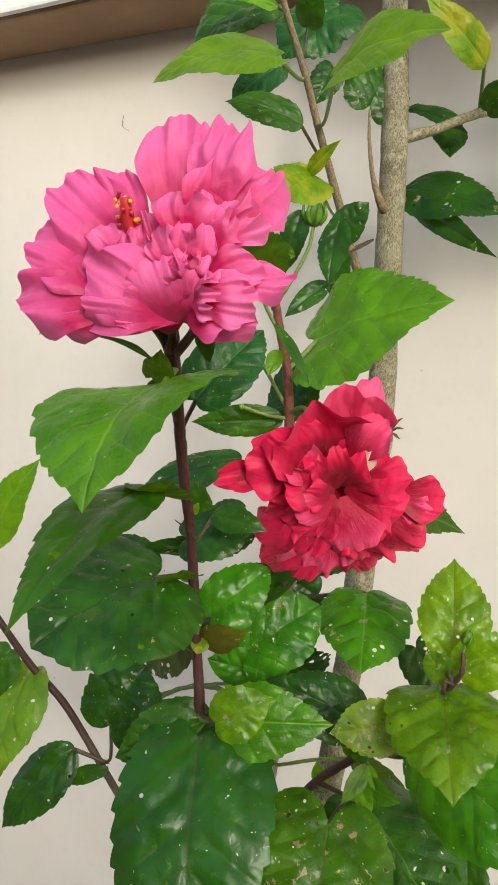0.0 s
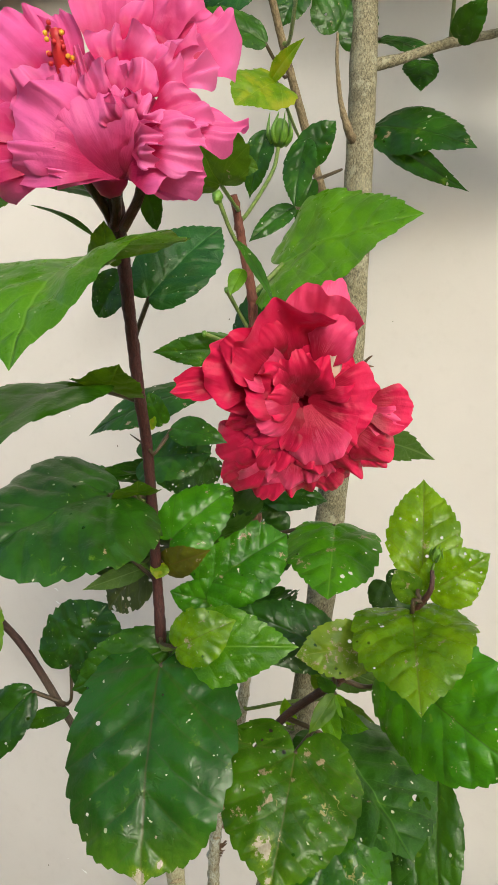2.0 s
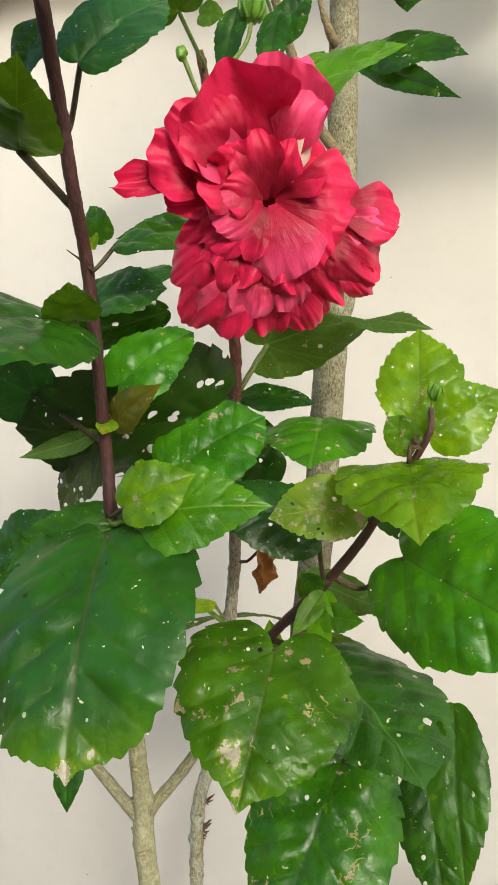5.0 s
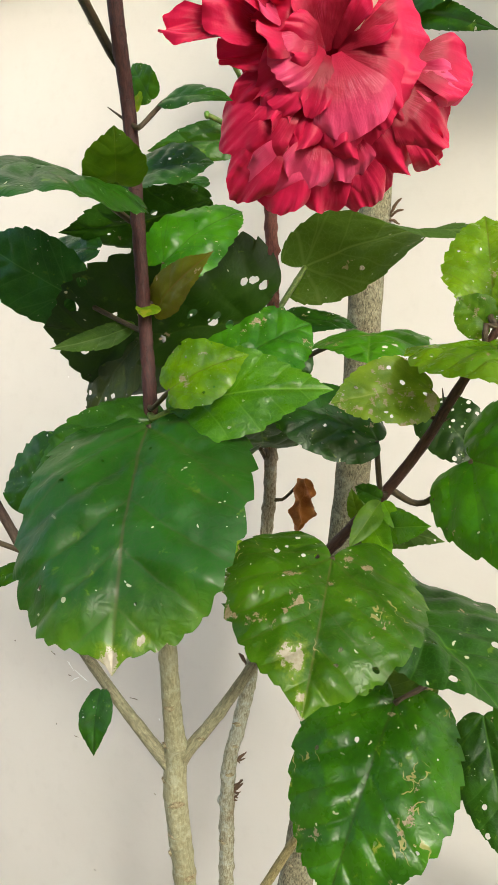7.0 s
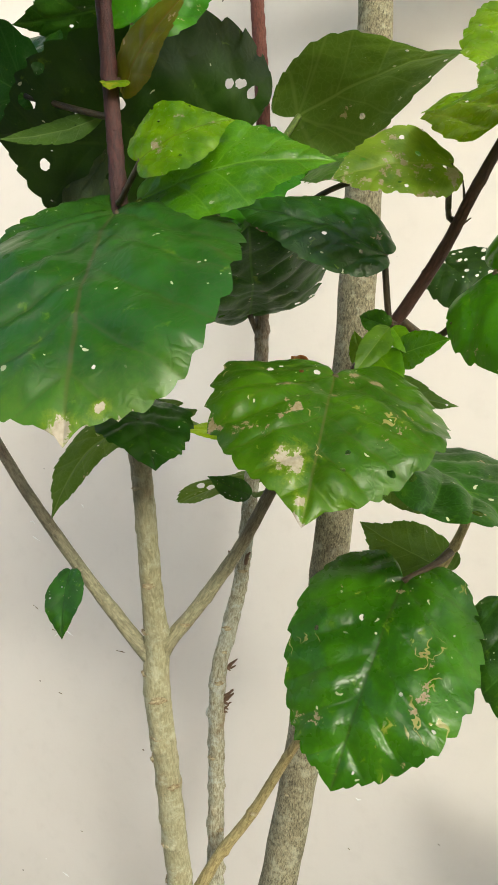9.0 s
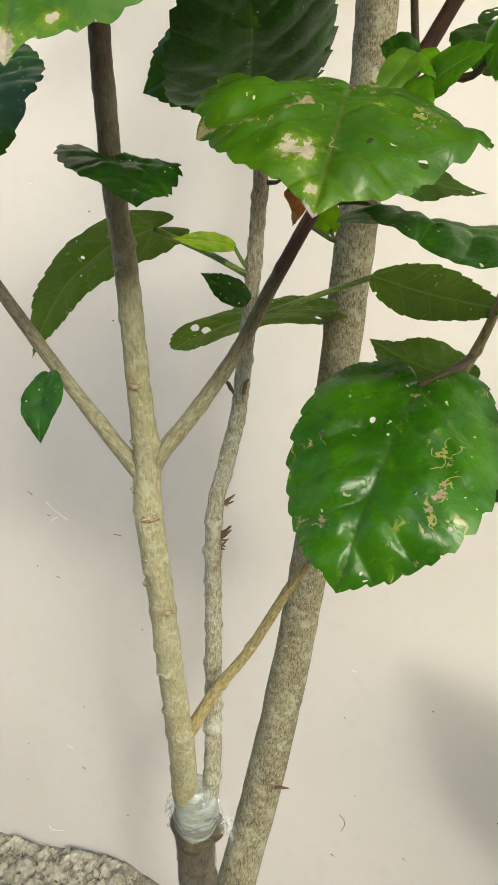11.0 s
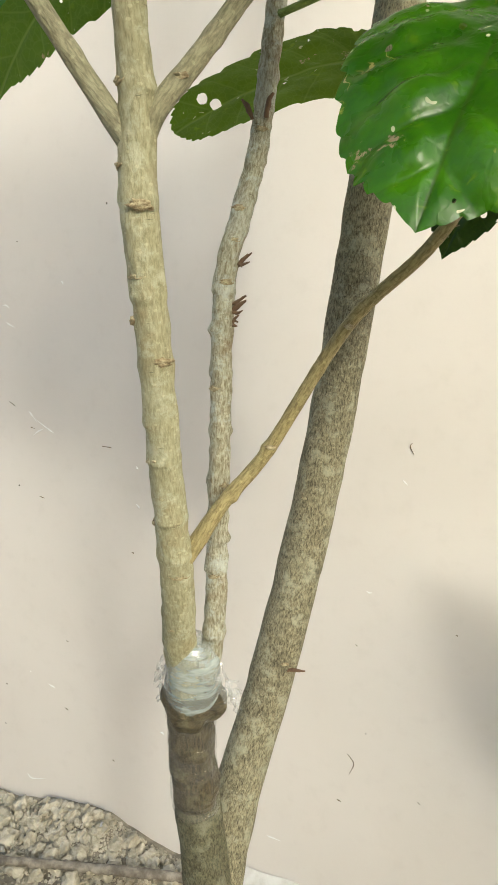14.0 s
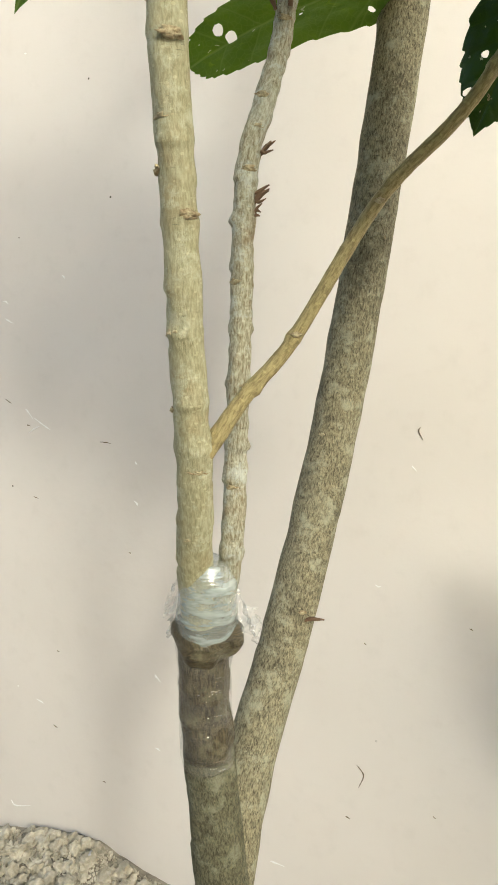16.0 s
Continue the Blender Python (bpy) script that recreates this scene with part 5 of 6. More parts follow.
# ---- leaves ----
leaf("yellow", (-0.1897, 0.4300, 1.2317), (-0.2666, 0.4000, 1.2115), (-0.0121, 0.0174, 0.0203), 0.08, 0.10, (-0.1953, 0.4900, 1.2431))
leaf("yellow", (-0.1457, 0.4200, 1.2097), (-0.0735, 0.4000, 1.2169), (-0.0021, -0.0154, -0.0221), 0.10, 0.15, (-0.1763, 0.5000, 1.2146))
leaf("mid", (-0.1944, 0.5000, 1.2134), (-0.2522, 0.4800, 1.2293), (0.0016, 0.0066, 0.0139), 0.08, 0.10, (-0.1858, 0.5200, 1.1969))
leaf("gold", (-0.1506, 0.4100, 1.1470), (-0.1649, 0.3800, 1.1247), (-0.0154, -0.0009, 0.0111), 0.05, 0.10, (-0.1645, 0.5000, 1.1454))
leaf("gold", (-0.1555, 0.4100, 1.1480), (-0.1290, 0.3900, 1.1604), (0.0026, 0.0009, -0.0041), 0.05, 0.30)
leaf("deep", (-0.1475, 0.6800, 1.2121), (-0.0461, 0.6300, 1.1701), (-0.0146, -0.0108, -0.0223), 0.06, 0.10, (-0.1407, 0.6000, 1.1825))
leaf("spot", (-0.1432, 0.6800, 1.2045), (-0.0492, 0.6200, 1.1319), (-0.0058, 0.0031, -0.0100), 0.06, 0.10, (-0.1397, 0.6000, 1.1698))
leaf("gold", (-0.0728, 0.6000, 1.2851), (-0.1199, 0.5600, 1.3244), (0.0085, 0.0025, 0.0128), 0.08, 0.10, (-0.0779, 0.6400, 1.2675))
leaf("mid", (-0.2311, 0.5000, 1.3076), (-0.2807, 0.4800, 1.2711), (-0.0187, 0.0115, 0.0192), 0.08, 0.10)
leaf("bright", (-0.2078, 0.4700, 1.2857), (-0.2632, 0.4500, 1.2921), (-0.0009, 0.0057, 0.0098), 0.08, 0.10, (-0.2100, 0.4900, 1.2931))
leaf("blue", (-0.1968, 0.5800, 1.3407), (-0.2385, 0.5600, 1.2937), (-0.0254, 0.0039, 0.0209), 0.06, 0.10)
leaf("mid", (-0.1948, 0.5000, 1.2845), (-0.1821, 0.4800, 1.3006), (0.0103, 0.0030, -0.0044), 0.05, 0.10, (-0.1967, 0.5000, 1.2658))
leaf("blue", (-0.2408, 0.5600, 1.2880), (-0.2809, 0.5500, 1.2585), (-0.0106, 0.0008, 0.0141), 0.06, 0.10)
leaf("deep", (-0.1628, 0.5800, 1.2546), (-0.1534, 0.6000, 1.3001), (0.0212, 0.0149, -0.0109), 0.06, 0.15)
leaf("deep", (-0.1917, 0.5600, 1.2808), (-0.2013, 0.5500, 1.2486), (-0.0130, -0.0024, 0.0046), 0.06, 0.15)
leaf("deep", (-0.1446, 0.6600, 1.2821), (-0.0864, 0.6400, 1.2452), (-0.0077, -0.0089, -0.0073), 0.06, 0.15, (-0.1422, 0.6000, 1.2544))
leaf("spot", (-0.1088, 0.6800, 1.2677), (-0.1025, 0.6600, 1.2321), (-0.0152, -0.0048, -0.0000), 0.06, 0.10)
leaf("mid", (-0.0701, 0.6200, 1.2554), (-0.0478, 0.6000, 1.2732), (0.0091, 0.0017, -0.0095), 0.06, 0.10)
leaf("olive", (-0.1671, 0.3700, 1.0794), (-0.1763, 0.3400, 1.1127), (0.0234, -0.0024, 0.0043), 0.08, 0.10, (-0.1731, 0.4100, 1.0752))
leaf("spot", (-0.1790, 0.4700, 1.1418), (-0.1895, 0.4700, 1.0962), (-0.0106, -0.0000, 0.0024), 0.05, 0.20)
leaf("deep", (-0.1498, 0.4700, 1.1340), (-0.1522, 0.4600, 1.0858), (-0.0117, 0.0003, 0.0005), 0.05, 0.20)
leaf("deep", (-0.1541, 0.4800, 1.1231), (-0.1323, 0.4800, 1.1480), (0.0092, 0.0000, -0.0080), 0.05, 0.20)
leaf("deep", (-0.1557, 0.4700, 1.0897), (-0.1806, 0.4500, 1.0624), (-0.0058, -0.0005, 0.0056), 0.05, 0.15, (-0.1575, 0.5300, 1.0999))
leaf("spot", (-0.1519, 0.5000, 1.1158), (-0.1618, 0.5000, 1.0797), (-0.0081, -0.0000, 0.0022), 0.05, 0.20, (-0.1438, 0.5500, 1.1359))
leaf("olive", (-0.1761, 0.4100, 1.1024), (-0.1603, 0.4100, 1.0982), (-0.0018, -0.0000, -0.0067), 0.05, 0.20)
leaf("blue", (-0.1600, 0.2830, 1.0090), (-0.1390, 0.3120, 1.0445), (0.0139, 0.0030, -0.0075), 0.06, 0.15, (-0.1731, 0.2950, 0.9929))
leaf("deep", (-0.1667, 0.2700, 1.0151), (-0.1772, 0.2700, 0.9988), (-0.0068, -0.0000, 0.0044), 0.05, 0.20)
leaf("mid", (-0.1735, 0.4400, 0.9902), (-0.2367, 0.4200, 0.9839), (-0.0011, -0.0001, 0.0117), 0.05, 0.10, (-0.1686, 0.4400, 0.9935))
leaf("deep", (-0.1721, 0.4500, 0.9927), (-0.1677, 0.4700, 1.0387), (0.0192, -0.0004, -0.0017), 0.06, 0.10)
leaf("mid", (-0.1677, 0.4000, 1.0540), (-0.1381, 0.3900, 1.0155), (-0.0024, -0.0034, -0.0009), 0.03, 0.10)
leaf("bright", (-0.1635, 0.4000, 1.0373), (-0.1668, 0.3900, 1.0203), (-0.0050, -0.0009, 0.0016), 0.05, 0.20)
leaf("fresh", (-0.1540, 0.4460, 1.0470), (-0.0610, 0.4260, 1.0730), (0.0033, -0.0303, -0.0351), 0.05, 0.08, (-0.1658, 0.4350, 1.0295), (-0.1692, 0.4300, 1.0253))
leaf("fresh", (-0.1460, 0.2300, 1.0170), (-0.1379, 0.1720, 0.9785), ((-0.0345, -0.0040, -0.0060), (0.0330, 0.0019, 0.0095)), 0.12, 0.10, (-0.1521, 0.2500, 1.0242))
leaf("fresh", (-0.1887, 0.2320, 1.0428), (-0.2063, 0.2280, 1.0344), (-0.0019, 0.0004, 0.0037), 0.05, 0.10)
leaf("mid", (-0.1560, 0.2450, 1.0420), (-0.1830, 0.2230, 1.0470), ((-0.0010, 0.0075, 0.0070), (0.0010, -0.0075, -0.0050)), 0.06, 0.10, (-0.1530, 0.2470, 1.0330))
leaf("mid", (-0.1360, 0.2380, 1.0440), (-0.1255, 0.2290, 1.0265), (0.0032, 0.0012, 0.0020), 0.05, 0.10)
leaf("mid", (-0.1400, 0.2400, 1.0430), (-0.1150, 0.2300, 1.0440), (0.0005, -0.0050, -0.0040), 0.05, 0.10)
leaf("mid", (-0.1576, 0.2400, 1.0267), (-0.1727, 0.2200, 1.0347), (-0.0011, 0.0014, 0.0014), 0.08, 0.10, (-0.1596, 0.2500, 1.0238))
leaf("olive", (-0.1518, 0.2400, 1.0171), (-0.1476, 0.2300, 1.0309), (0.0059, 0.0010, -0.0011), 0.05, 0.10)
leaf("olive", (-0.1633, 0.2500, 1.0260), (-0.1670, 0.2500, 1.0186), (-0.0038, -0.0000, 0.0019), 0.05, 0.10)
leaf("mid", (-0.1680, 0.2620, 0.9690), (-0.1517, 0.1550, 0.9429), (-0.0162, -0.0026, 0.0006), 0.10, 0.10, (-0.1755, 0.3000, 0.9614))
leaf("olive", (-0.1680, 0.2620, 0.9690), (-0.1389, 0.2282, 0.9806), (0.0111, 0.0086, -0.0029), 0.05, 0.10)
leaf("bright", (-0.2560, 0.2500, 0.9300), (-0.2237, 0.2500, 0.9775), (0.0094, 0.0000, -0.0064), 0.05, 0.10)
leaf("deep", (-0.1840, 0.2930, 0.9141), (-0.2134, 0.2338, 0.8916), (-0.0352, 0.0128, 0.0143), 0.07, 0.10, (-0.1800, 0.3220, 0.9071))
leaf("deep", (-0.2094, 0.3400, 0.9034), (-0.2646, 0.3600, 0.9056), (0.0018, 0.0038, 0.0101), 0.05, 0.10)
leaf("worn", (-0.1620, 0.3090, 0.8220), (-0.1370, 0.2520, 0.7480), (-0.0390, -0.0105, -0.0051), 0.07, 0.05, (-0.1569, 0.3200, 0.8241))
leaf("scarred", (-0.0948, 0.3430, 0.7712), (-0.0900, 0.2920, 0.7270), (-0.0362, -0.0080, 0.0056), 0.07, 0.05, (-0.0906, 0.3700, 0.7715), (-0.0823, 0.3850, 0.7811))
leaf("flecky", (-0.0790, 0.4200, 0.6840), (-0.0970, 0.3660, 0.6110), (-0.0371, 0.0018, 0.0078), 0.06, 0.05, (-0.0665, 0.4300, 0.6902), (-0.0599, 0.4400, 0.6956))
leaf("young", (-0.0385, 0.3680, 0.8730), (-0.0450, 0.3980, 0.9210), (0.0188, 0.0030, 0.0006), 0.05, 0.12, (-0.0391, 0.3570, 0.8679))
leaf("young", (-0.0410, 0.3560, 0.8580), (-0.0280, 0.2980, 0.8350), (-0.0280, -0.0045, -0.0044), 0.08, 0.05, (-0.0405, 0.3550, 0.8654))
leaf("young", (-0.0335, 0.3600, 0.8699), (-0.0060, 0.3720, 0.8911), (0.0089, 0.0008, -0.0120), 0.06, 0.10)
leaf("youngspot", (-0.0392, 0.3600, 0.8650), (-0.0522, 0.3600, 0.8777), (0.0060, 0.0000, 0.0061), 0.06, 0.10)
leaf("glossy", (-0.0450, 0.3800, 0.8120), (0.0172, 0.3450, 0.7934), (-0.0138, -0.0084, -0.0303), 0.07, 0.08, (-0.0658, 0.3950, 0.7905))
leaf("hole", (-0.1032, 0.4400, 0.8749), (-0.0880, 0.3660, 0.8520), (-0.0285, -0.0056, -0.0008), 0.06, 0.05, (-0.1254, 0.4400, 0.8695), (-0.1482, 0.4450, 0.8609))
leaf("glossy", (-0.1630, 0.3180, 0.8880), (-0.1390, 0.3420, 0.9140), (0.0125, -0.0019, -0.0098), 0.06, 0.08, (-0.1685, 0.3250, 0.8750))
leaf("red", (-0.1707, 0.3250, 0.8697), (-0.1362, 0.3100, 0.8889), (0.0042, 0.0001, -0.0074), 0.06, 0.10)
leaf("gold", (-0.1699, 0.3220, 0.8726), (-0.1692, 0.3150, 0.8659), (-0.0051, -0.0013, 0.0009), 0.05, 0.10)
leaf("glossy", (-0.1611, 0.3700, 0.8473), (-0.1247, 0.4000, 0.8755), (0.0161, -0.0040, -0.0165), 0.06, 0.10)
leaf("glossy", (-0.1506, 0.3800, 0.8326), (-0.1847, 0.3600, 0.8407), (0.0024, 0.0017, 0.0141), 0.06, 0.10)
leaf("young", (-0.1510, 0.3050, 0.8360), (-0.1240, 0.3190, 0.8510), (0.0079, -0.0035, -0.0110), 0.07, 0.12, (-0.1661, 0.3180, 0.8292))
leaf("fresh", (-0.1583, 0.3180, 0.8285), (-0.0930, 0.3300, 0.8385), (0.0029, -0.0090, -0.0168), 0.07, 0.10, (-0.1665, 0.3200, 0.8252))
leaf("bitten", (-0.0590, 0.3480, 0.8400), (-0.0950, 0.3300, 0.8330), (-0.0056, 0.0045, 0.0125), 0.06, 0.10, (-0.0616, 0.3720, 0.8305))
leaf("under", (-0.1510, 0.4660, 0.9210), (-0.0430, 0.4420, 0.9260), (-0.0074, -0.0252, 0.0105), 0.09, 0.05, (-0.1641, 0.4450, 0.8836), roll=-110)
leaf("deep", (-0.1596, 0.4500, 0.8858), (-0.1168, 0.4700, 0.8836), (0.0042, -0.0098, -0.0081), 0.05, 0.10)
leaf("deep", (-0.1582, 0.4500, 0.8828), (-0.1822, 0.4400, 0.8863), (-0.0010, 0.0056, 0.0090), 0.05, 0.10)
leaf("deep", (-0.1836, 0.3250, 0.9275), (-0.1494, 0.3350, 0.9329), (0.0043, -0.0082, -0.0121), 0.06, 0.10)
leaf("deep", (-0.1611, 0.3100, 0.9477), (-0.1299, 0.3100, 0.9433), (-0.0009, -0.0050, -0.0062), 0.06, 0.10, (-0.1657, 0.3020, 0.9352))
leaf("mid", (-0.1651, 0.3100, 0.9497), (-0.1743, 0.3100, 0.9651), (0.0056, 0.0000, 0.0033), 0.05, 0.10)
leaf("gold", (-0.1726, 0.3100, 0.9463), (-0.1729, 0.3100, 0.9577), (0.0040, 0.0000, 0.0001), 0.05, 0.20)
leaf("deep", (-0.1948, 0.4200, 0.9615), (-0.2735, 0.4000, 0.9237), (-0.0077, 0.0099, 0.0108), 0.06, 0.08)
leaf("olive", (-0.1737, 0.3000, 0.9146), (-0.1612, 0.2800, 0.9260), (0.0095, 0.0065, 0.0011), 0.06, 0.10, (-0.1767, 0.3100, 0.9088))
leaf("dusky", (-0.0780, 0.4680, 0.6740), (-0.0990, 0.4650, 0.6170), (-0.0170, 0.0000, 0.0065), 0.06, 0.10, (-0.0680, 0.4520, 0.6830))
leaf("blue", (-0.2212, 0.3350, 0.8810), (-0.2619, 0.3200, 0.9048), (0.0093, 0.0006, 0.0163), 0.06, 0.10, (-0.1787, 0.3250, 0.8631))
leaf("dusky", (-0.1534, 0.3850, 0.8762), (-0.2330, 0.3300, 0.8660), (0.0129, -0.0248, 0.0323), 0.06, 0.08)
leaf("hole2", (-0.1627, 0.3600, 0.9275), (-0.2299, 0.3350, 0.9109), (0.0026, -0.0128, 0.0086), 0.05, 0.08)
leaf("under", (-0.1830, 0.3300, 0.8657), (-0.2123, 0.3100, 0.8533), (0.0025, -0.0006, -0.0049), 0.06, 0.10)
leaf("deep", (-0.1797, 0.3500, 0.7610), (-0.1500, 0.3180, 0.7370), (-0.0136, -0.0125, -0.0002), 0.06, 0.10)
leaf("under", (-0.2305, 0.4700, 0.7591), (-0.3048, 0.4550, 0.6860), (0.0010, 0.0235, -0.0059), 0.15, 0.05, (-0.1991, 0.4680, 0.7454), (-0.1744, 0.4650, 0.7333))
leaf("gold", (-0.1786, 0.4600, 0.7466), (-0.2045, 0.4400, 0.7482), (-0.0001, 0.0006, 0.0047), 0.10, 0.10, (-0.1745, 0.4650, 0.7367))
leaf("deep", (-0.1548, 0.4200, 0.7169), (-0.1694, 0.4000, 0.7275), (0.0026, 0.0008, 0.0051), 0.06, 0.10)
leaf("blunt", (-0.1482, 0.5300, 0.7183), (-0.2509, 0.5323, 0.6930), (0.0021, 0.0199, -0.0066), 0.05, 0.10)
leaf("under", (-0.1100, 0.4700, 0.7323), (-0.0454, 0.4300, 0.7145), (0.0053, 0.0036, 0.0112), 0.05, 0.10, (-0.1387, 0.4680, 0.7224), (-0.1684, 0.4630, 0.7114))
leaf("under", (-0.1109, 0.4400, 0.7810), (-0.0598, 0.4500, 0.7637), (0.0007, 0.0111, 0.0085), 0.05, 0.10)
leaf("under", (-0.0602, 0.4500, 0.6835), (-0.1080, 0.4600, 0.7022), (-0.0069, -0.0126, -0.0108), 0.05, 0.10)
leaf("hole2", (-0.0870, 0.4050, 0.7440), (-0.0290, 0.3600, 0.7150), ((-0.0191, -0.0256, 0.0008), (0.0300, 0.0340, 0.0020)), 0.05, 0.12, (-0.1000, 0.3980, 0.7520), (-0.1185, 0.4000, 0.7535))
leaf("mid", (-0.0216, 0.4200, 0.7292), (-0.0098, 0.3800, 0.6576), (-0.0148, 0.0006, -0.0028), 0.05, 0.10)
leaf("hole2", (-0.0368, 0.4500, 0.6731), (-0.0197, 0.4200, 0.6131), (-0.0194, -0.0014, -0.0048), 0.05, 0.10)
leaf("deep", (-0.0835, 0.3720, 0.8185), (-0.1414, 0.3600, 0.8379), (0.0021, 0.0122, 0.0139), 0.05, 0.10, (-0.0829, 0.3800, 0.7947))
leaf("hole2", (-0.1678, 0.4450, 0.8104), (-0.1352, 0.3600, 0.8304), (0.0313, 0.0142, 0.0092), 0.05, 0.10, (-0.1681, 0.4600, 0.8012))
leaf("olive", (-0.0820, 0.3750, 0.7918), (-0.0922, 0.3600, 0.7725), (-0.0045, -0.0004, 0.0027), 0.05, 0.20)
leaf("mid", (-0.0825, 0.3780, 0.7927), (-0.0949, 0.3800, 0.7973), (0.0016, -0.0003, 0.0043), 0.05, 0.20)
leaf("bright", (-0.0809, 0.3750, 0.7918), (-0.0729, 0.3700, 0.7805), (-0.0033, -0.0005, -0.0021), 0.05, 0.20)
leaf("deep", (-0.2190, 0.3630, 0.6850), (-0.2130, 0.3500, 0.6580), (-0.0085, -0.0008, -0.0015), 0.05, 0.15)
leaf("youngspot", (-0.3042, 0.3350, 0.8140), (-0.3051, 0.3000, 0.7524), (-0.0232, 0.0008, 0.0006), 0.06, 0.10)
leaf("deep", (-0.2748, 0.3450, 0.7604), (-0.3149, 0.3200, 0.7034), (-0.0156, 0.0034, 0.0095), 0.06, 0.10, (-0.2549, 0.3520, 0.7522))
leaf("mid", (-0.2515, 0.3520, 0.7479), (-0.2882, 0.3450, 0.7308), (-0.0026, 0.0026, 0.0044), 0.06, 0.10)
leaf("deep", (-0.2533, 0.3550, 0.7779), (-0.2383, 0.3750, 0.8164), (0.0288, -0.0035, -0.0093), 0.06, 0.10, (-0.2503, 0.3520, 0.7557))
leaf("mid", (-0.1638, 0.3250, 0.8246), (-0.2110, 0.3000, 0.7999), (-0.0103, 0.0050, 0.0146), 0.06, 0.10)
leaf("red2", (-0.1932, 0.3500, 0.8619), (-0.2279, 0.3600, 0.8200), (-0.0121, 0.0034, 0.0109), 0.06, 0.10)
leaf("mid", (-0.3176, 0.3300, 0.8274), (-0.3324, 0.3200, 0.7917), (-0.0139, 0.0007, 0.0056), 0.06, 0.10)
leaf("dry", (-0.1489, 0.4720, 0.7909), (-0.1501, 0.4660, 0.7571), (-0.0069, -0.0058, 0.0013), 0.10, 0.30, (-0.1594, 0.4650, 0.7776))
leaf("bright", (-0.1161, 0.4100, 0.7433), (-0.1221, 0.4100, 0.7611), (0.0054, 0.0000, 0.0018), 0.05, 0.20, (-0.1144, 0.4100, 0.7399))
leaf("bright", (-0.0862, 0.3750, 0.7818), (-0.0747, 0.3650, 0.7684), (-0.0053, -0.0007, -0.0041), 0.05, 0.20)
leaf("fresh", (-0.0797, 0.3750, 0.7800), (-0.0582, 0.3600, 0.7852), (0.0005, -0.0016, -0.0067), 0.05, 0.15)
leaf("olive", (-0.0963, 0.4000, 0.7776), (-0.1010, 0.4000, 0.7945), (0.0041, 0.0000, 0.0011), 0.05, 0.20)
leaf("deep", (-0.1465, 0.4700, 0.8547), (-0.2269, 0.4500, 0.8207), (-0.0113, -0.0019, 0.0278), 0.06, 0.10)
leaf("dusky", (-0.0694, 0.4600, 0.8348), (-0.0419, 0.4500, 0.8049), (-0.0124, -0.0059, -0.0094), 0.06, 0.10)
leaf("hole2", (-0.2050, 0.4500, 0.9094), (-0.2352, 0.4300, 0.8890), (-0.0104, -0.0007, 0.0161), 0.06, 0.10)

# unseen leaves added on the rootstock's side branch, beyond view, to shade the wall
rng = random.Random(21)
for k in range(22):
    foot = Vector((rng.uniform(-0.01, 0.17), rng.uniform(0.52, 0.68), rng.uniform(1.27, 1.50)))
    ahead = Vector((rng.uniform(-0.4, 0.8), rng.uniform(-0.5, 0.2), rng.uniform(-0.8, 0.3))).normalized() * rng.uniform(0.06, 0.09)
    foot.x = max(foot.x, -0.035 - min(0.0, ahead.x) * 0.4)
    leaf(rng.choice(("deep", "mid", "spot")), foot, foot + ahead, ahead.cross(Vector((0.5, -0.78, 0.3))).normalized() * 0.027, 0.06, 0.1, foot.lerp(Vector((0.02, 0.69, 1.32)), 0.4))

# an unseen crown of the rootstock above the view, added to shade the wall
rng = random.Random(33)
for k in range(38):
    foot = Vector((rng.uniform(-0.20, 0.12), rng.uniform(0.50, 0.66), rng.uniform(1.47, 1.62)))
    ahead = Vector((rng.uniform(-0.8, 0.8), rng.uniform(-0.6, 0.3), rng.uniform(-0.2, 0.6))).normalized() * rng.uniform(0.06, 0.09)
    leaf(rng.choice(("deep", "mid", "spot")), foot, foot + ahead, ahead.cross(Vector((0.5, -0.78, 0.3))).normalized() * 0.03, 0.06, 0.1, foot.lerp(Vector((-0.165, 0.612, 1.48)), 0.5), (-0.163, 0.611, 1.45))

# ---- soil, stones and litter by the wall ----
rng = random.Random(4)
verts, faces = [], []
seed_ball = bmesh.new()
bmesh.ops.create_icosphere(seed_ball, subdivisions=2, radius=1.0)
sv = [v.co.copy() for v in seed_ball.verts]
sf = [tuple(v.index for v in f.verts) for f in seed_ball.faces]
seed_ball.free()
small = bmesh.new()
bmesh.ops.create_icosphere(small, subdivisions=1, radius=1.0)
tv = [v.co.copy() for v in small.verts]
tf = [tuple(v.index for v in f.verts) for f in small.faces]
small.free()
for k in range(5200):
    big = k % 7 == 0
    x, y = rng.gauss(-0.52, 0.16), 0.80 - abs(rng.gauss(0, 0.06))
    if y < 0.55 or x > 0.2 or x < -1.0:
        continue
    r = 0.0028 + 0.0085 * rng.random() ** 3 if big else rng.uniform(0.0009, 0.0026)
    z = ground_height(x, y) + r * 0.3
    turn = Euler((rng.uniform(0, 6), rng.uniform(0, 6), rng.uniform(0, 6))).to_matrix()
    o = Vector((rng.uniform(0, 90), rng.uniform(0, 90), 0))
    start = len(verts)
    for c in sv if big else tv:
        p = c * r * (1 + 0.6 * noise.noise(c * 1.4 + o) + 0.35 * noise.noise(c * 3.7 + o))
        verts.append(turn @ Vector((p.x, p.y * 0.8, p.z * 0.7)) + Vector((x, min(y, 0.800 - r), z)))
    faces += [tuple(start + i for i in f) for f in (sf if big else tf)]
mesh = bpy.data.meshes.new("clods")
mesh.from_pydata([tuple(v) for v in verts], [], faces)
